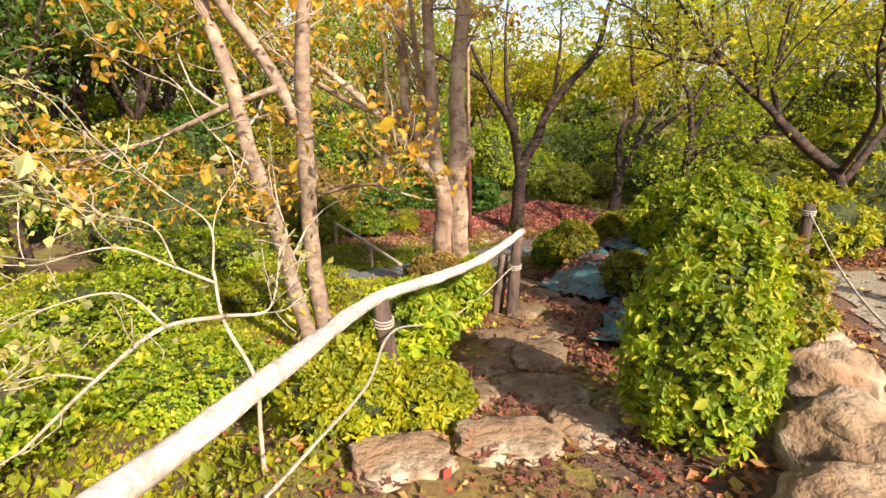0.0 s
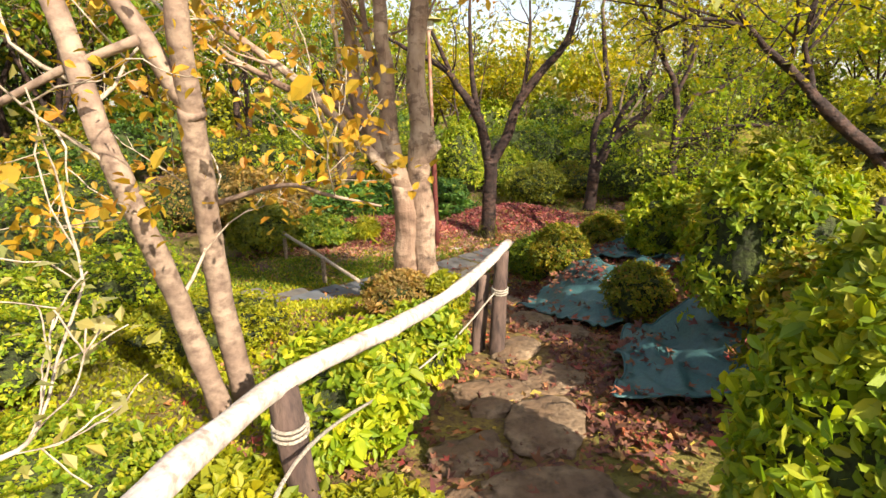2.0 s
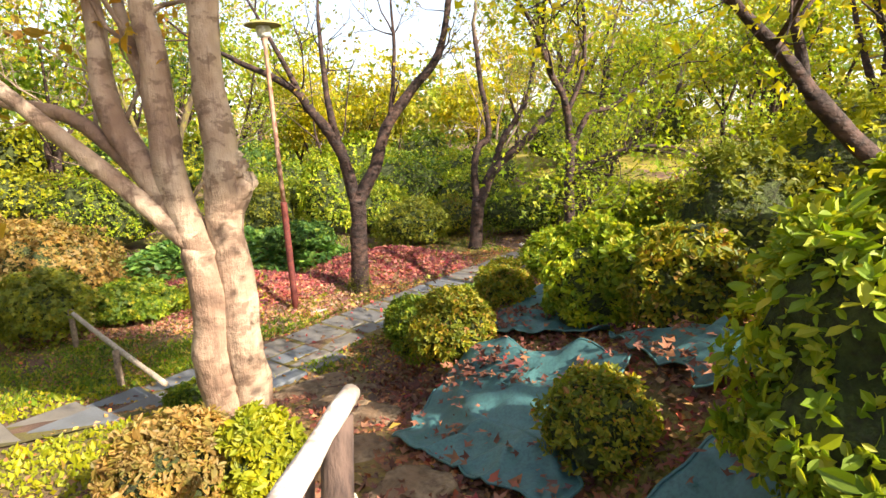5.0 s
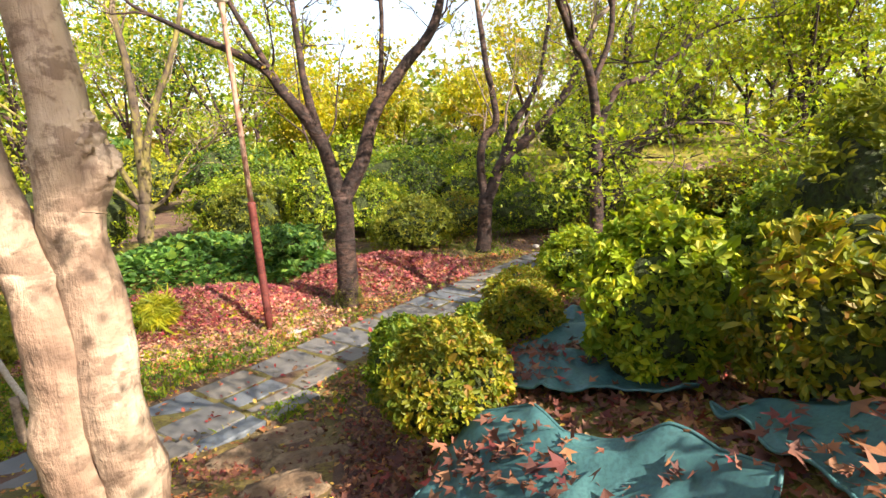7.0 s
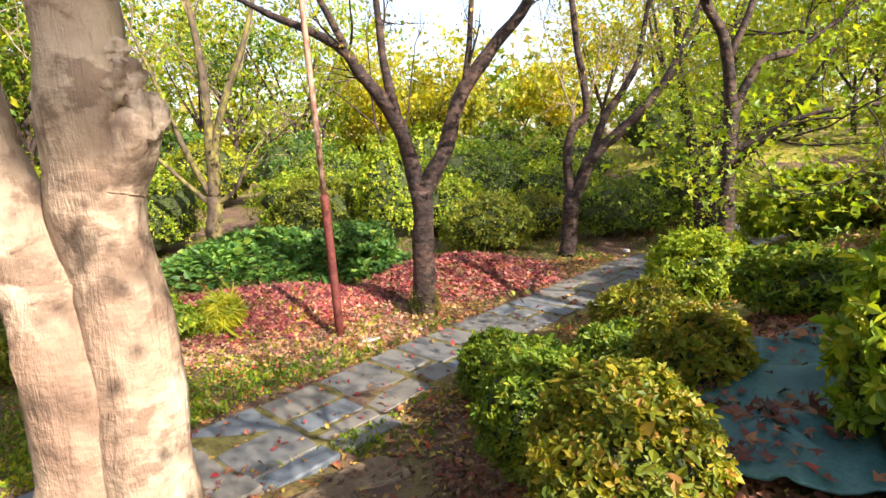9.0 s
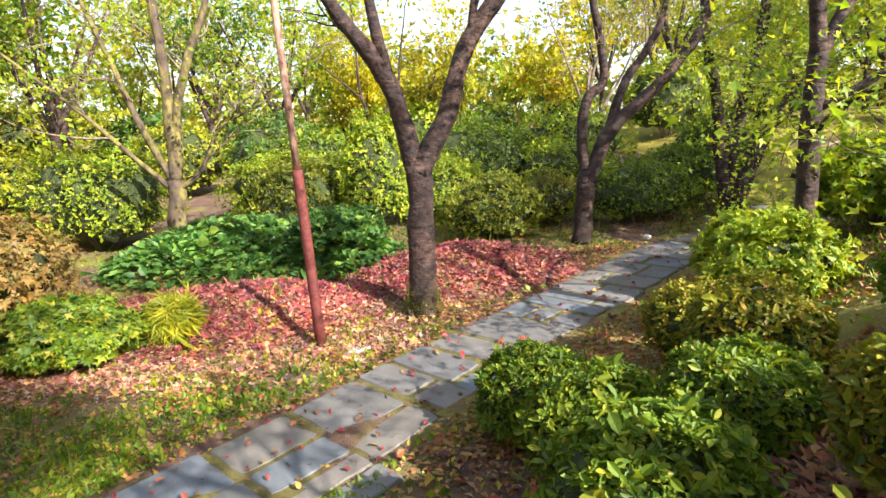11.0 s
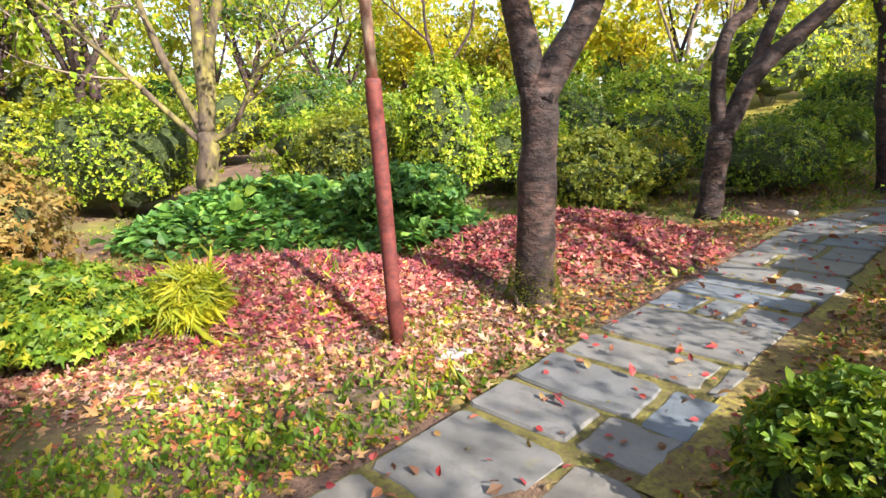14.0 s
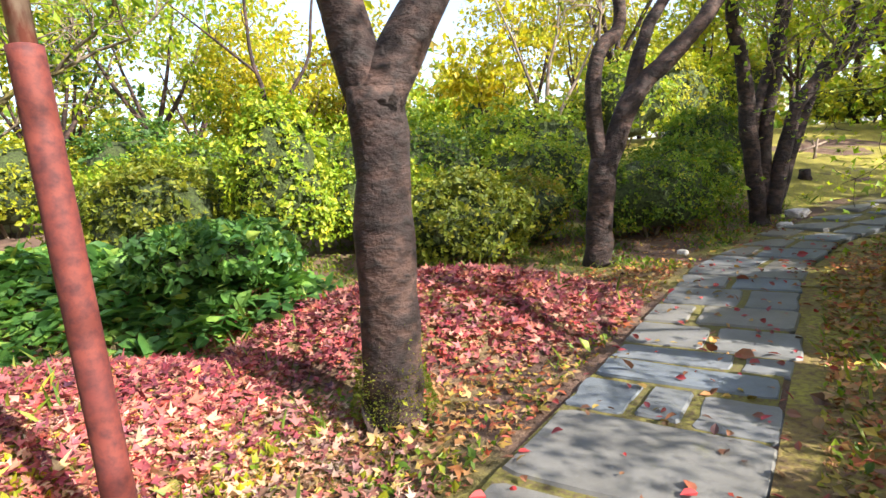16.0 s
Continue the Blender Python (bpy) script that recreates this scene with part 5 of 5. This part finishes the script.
tree("dead_tree", [
    (0.05, 0.035, [(0.9, 16.8, 0.3), (0.88, 16.8, 1.6), (0.85, 16.8, 2.42)]),
    (0.03, 0.012, [(0.85, 16.8, 2.4), (0.77, 16.8, 2.77), (0.77, 16.8, 3.44), (0.75, 16.8, 4.3)]),
    (0.02, 0.008, [(0.83, 16.8, 2.55), (0.32, 16.8, 3.02), (-0.1, 16.8, 3.4)]),
    (0.03, 0.012, [(0.88, 16.8, 1.9), (1.24, 16.8, 2.37), (1.47, 16.8, 2.75), (1.57, 16.8, 3.31), (1.7, 16.8, 4.0)]),
], BARK_DARK, "thin dead tree rising out of the vines", None, 0, 0.05, 0.5, 0, 32, 0.1, BARK_DARK, "", 0.02, (2, 3), 0.008)
rock("flat_stone", 7.9, 15.35, 0.22, 0.13, 0.08, PAPER, "pale stone at the edge of the path", "stone", 61, "pale stones by the path", 0.3, 0.2, 0.3)
rock("flat_stone", 7.3, 15.0, 0.16, 0.1, 0.06, PAPER, "pale stone at the edge of the path", "stone", 62, "pale stones by the path", 0.9, 0.2, 0.3)
rock("flat_stone", 5.3, 14.55, 0.09, 0.06, 0.04, PAPER, "small pale stone beside the path", "stone", 63, "pale stones by the path", 0.9, 0.2, 0.3)
stump = thing("tree_stump", (9.8, 16.9, ground_z(9.8, 16.9)), "short dark tree stump on the moss lawn", "stump")
v, f = tube([(0, 0, -0.05), (0.02, 0, 0.06), (0.03, 0.01, 0.17)], [0.13, 0.10, 0.09], 12, True, 0.4)
part("wood", mesh_from("wood", [tuple(q) for q in v], f, BARK_DARK, True), BARK_DARK, stump)
prop = thing("wooden_prop", (11.7, 18.3, ground_z(11.7, 18.3)), "crossed wooden poles propped on the moss lawn", "prop")
for p0, p1 in (((-0.06, 0, -0.05), (0.06, 0, 0.42)), ((0.07, 0.03, -0.05), (-0.05, 0.03, 0.40)), ((-0.4, 0.02, 0.18), (0.3, 0.02, 0.34))):
    v, f = tube([p0, tuple((a + c_) / 2 for a, c_ in zip(p0, p1)), p1], [0.024, 0.022, 0.02], 8, True, 0.15)
    part("pole", mesh_from("pole", [tuple(q) for q in v], f, TWIG, True), TWIG, prop)


# ---- leaves and ground plants lying on the earth ----
def scatter(n, x0, x1, y0, y1, keep, lift=0.012, zf=None):
    pts = []
    tries = 0
    while len(pts) < n and tries < n * 12:
        tries += 1
        x, y = rng.uniform(x0, x1), rng.uniform(y0, y1)
        if rng.random() < keep(x, y):
            pts.append((x, y, (zf or ground_z)(x, y) + lift * rng.uniform(0.3, 1.6)))
    return np.array(pts)


def flat_leaves(name, pts, size, mat, label, shape=LEAF4, faces=LEAF4_F, up=0.25, category="leaves"):
    d = rng.normal(0, 1, (len(pts), 3)) * np.array([1, 1, 0.25]) + np.array([0, 0, up * 0.3])
    ob = part(name, leaf_cloud(name, pts, d, size, mat, shape, faces, 0.12, 0.3), mat)
    return tagged(ob, label, category, kind="stuff")


def on_gravel(x, y):
    return 0.1 if y < 4.2 and x > 2.7 + 0.12 * y else 1.0


def on_path(x, y):
    best = 9.0
    for a, b in zip(EDGE, EDGE[1:]):
        d = Vector((b[0] - a[0], b[1] - a[1]))
        l = d.length
        d /= l
        q = Vector((x - a[0], y - a[1]))
        s, w = q.dot(d), q.x * d.y - q.y * d.x
        if -0.1 <= s <= l + 0.1 and -0.05 < w < 1.1:
            return True
    return False


def heap(x, y):
    return min(1, 2.2 * (hump(x, y, -1.1, 12.4, 2.3, 1.4, 1) + hump(x, y, 2.0, 13.4, 1.9, 1.3, 1)))


flat_leaves("fallen_leaves", scatter(26000, -3.6, 4.2, 10.8, 14.9, lambda x, y: 0 if on_path(x, y) else heap(x, y), 0.03), 0.052, L_LITTER, "heaps of fallen dusky red leaves", STAR, STAR_F)
flat_leaves("fallen_leaves", scatter(15000, -3.5, 7.5, 8.3, 16, lambda x, y: (0.04 if on_path(x, y) else 0.45 + 0.5 * noise.noise(Vector((x, y, 3))))), 0.045, L_MIXED, "scattered fallen leaves in brown, red and yellow")
flat_leaves("fallen_leaves", scatter(15000, -1.5, 5, -1.5, 8.5, lambda x, y: on_gravel(x, y) * (0.9 if x > 1.3 else 0.35) * (0.5 + 0.6 * noise.noise(Vector((x * 1.5, y * 1.5, 3))))), 0.045, L_MIXED, "fallen brown and red leaves on the bank and trail")
flat_leaves("fallen_leaves", scatter(430, -1.5, 7, 8.3, 15.2, lambda x, y: 1.0 if on_path(x, y) else 0.0, 0.006, lambda x, y: max(ground_z(x, y, False), -0.03) + 0.045), 0.05, L_REDLEAF, "single red and orange leaves fallen on the flagstones", LEAF6, LEAF6_F)
flat_leaves("fallen_leaves", scatter(5200, 0.9, 6.5, 8.4, 14.4, lambda x, y: 0 if on_path(x, y) else 0.9 if -0.1 < 0.69 * (x - 1.36) - 0.72 * (y - 9.6) < 1.7 else 0.0, 0.03), 0.045, L_MIXED, "brown, red and yellow leaves strewn over the mossy verge")


flat_leaves("fallen_leaves", scatter(15000, -2.5, 6, 9, 14.2, lambda x, y: 0 if on_path(x, y) else 0.35 + 0.6 * noise.noise(Vector((x * 1.4, y * 1.4, 33)))), 0.045, L_MIXED, "thick litter of orange, tan and red leaves beside the path", STAR, STAR_F)


flat_leaves("fallen_leaves", scatter(13000, -3.4, 1.7, 10.3, 12.2, lambda x, y: 0 if on_path(x, y) else 0.8 * sstep(10.3, 11.0, y + 0.25 * noise.noise(Vector((x * 2, y * 2, 3)))) * (1 - sstep(1.0, 1.6, x)), 0.02), 0.046, L_CARPET_LIT, "carpet of dusky pink fallen leaves, paled as if sunlit, round the lamp post", STAR, STAR_F)


flat_leaves("fallen_leaves", scatter(17000, 1.2, 4.8, 2.6, 8.4, lambda x, y: on_gravel(x, y) * (0.55 + 0.6 * noise.noise(Vector((x * 1.3, y * 1.3, 71)))), 0.02), 0.05, L_BANK, "dark brown and red leaf litter covering the bank", STAR, STAR_F)
flat_leaves("fallen_leaves", scatter(5000, -0.5, 1.5, 0.6, 8.2, lambda x, y: max(0, 0.25 + 0.9 * noise.noise(Vector((x * 2.2, y * 2.2, 81)))), 0.03), 0.045, L_BANK, "dark red leaves gathered along the trail", STAR, STAR_F)


# drifts of leaves on the tarps
drift = []
for sheet_pts in TARPS:
    for q in sheet_pts[rng.integers(0, len(sheet_pts), 1000)]:
        if rng.random() < 0.08 + max(0.0, 2.2 * noise.noise(Vector((q[0] * 1.9, q[1] * 1.9, 13)))):
            drift.append((q[0] + rng.normal(0, 0.015), q[1] + rng.normal(0, 0.015), q[2] + 0.012 + 0.012 * rng.random()))
flat_leaves("fallen_leaves", np.array(drift), 0.055, L_BANK, "curled red and brown leaves drifted on the tarps", STAR, STAR_F)


def sprouts(name, pts, size, mat, label, shape=LEAF4, faces=LEAF4_F, category="ground cover"):
    d = rng.normal(0, 0.55, (len(pts), 3)) + np.array([0, 0, 0.7])
    ob = part(name, leaf_cloud(name, pts, d, size, mat, shape, faces, 0.3, 0.35), mat)
    return tagged(ob, label, category, kind="stuff")


sprouts("ground_cover", scatter(52000, -6, 0.4, -1, 10, lambda x, y: 0 if on_path(x, y) else (1 - sstep(-0.5, 0.3, x)) * (1 - sstep(8, 10, y)) * (0.6 + 0.6 * noise.noise(Vector((x, y, 8))))), 0.038, L_YELLOW, "sunlit yellow-green ground cover in the dell")
sprouts("ground_cover", scatter(16000, -4.5, 8, 8.6, 17, lambda x, y: 0 if on_path(x, y) or heap(x, y) > 0.4 else max(0, 0.2 + 0.9 * noise.noise(Vector((x * 1.2, y * 1.2, 18))))), 0.034, L_GREEN, "small green weeds among fallen leaves")
sprouts("ground_cover", scatter(15000, -4, 0.9, 8.5, 10.9, lambda x, y: 0 if on_path(x, y) else (1 - sstep(10.0, 10.9, y)) * max(0, 0.55 + 0.9 * noise.noise(Vector((x * 1.6, y * 1.6, 48))))), 0.03, L_GREEN, "dense small green weeds at the edge of the flagstones")
sprouts("ground_cover", scatter(1500, -1.2, 1.3, 10.6, 12.0, lambda x, y: 0 if on_path(x, y) else max(0, 0.2 + noise.noise(Vector((x * 2.5, y * 2.5, 58))))), 0.032, L_YELLOW, "yellow-green seedlings round the lamp post")
sprouts("grass", scatter(9000, -3, 9, 8.4, 18, lambda x, y: 0 if on_path(x, y) else max(0, 0.15 + noise.noise(Vector((x * 0.9, y * 0.9, 28)))), 0.0), 0.10, L_GRASS, "thin grass tufts along the path", BLADE, BLADE_F, "grass")
flat_leaves("vine_leaves", scatter(8000, -4, 1.6, 13.4, 16.8, lambda x, y: min(1, 2 * (hump(x, y, -1.3, 15.0, 2.3, 1.4, 1) + hump(x, y, 0.35, 14.3, 1.1, 1, 1))), 0.07), 0.12, L_IVY, "mat of dark green climbing vine over a mound", LEAF6, LEAF6_F, 0.25, "vine")
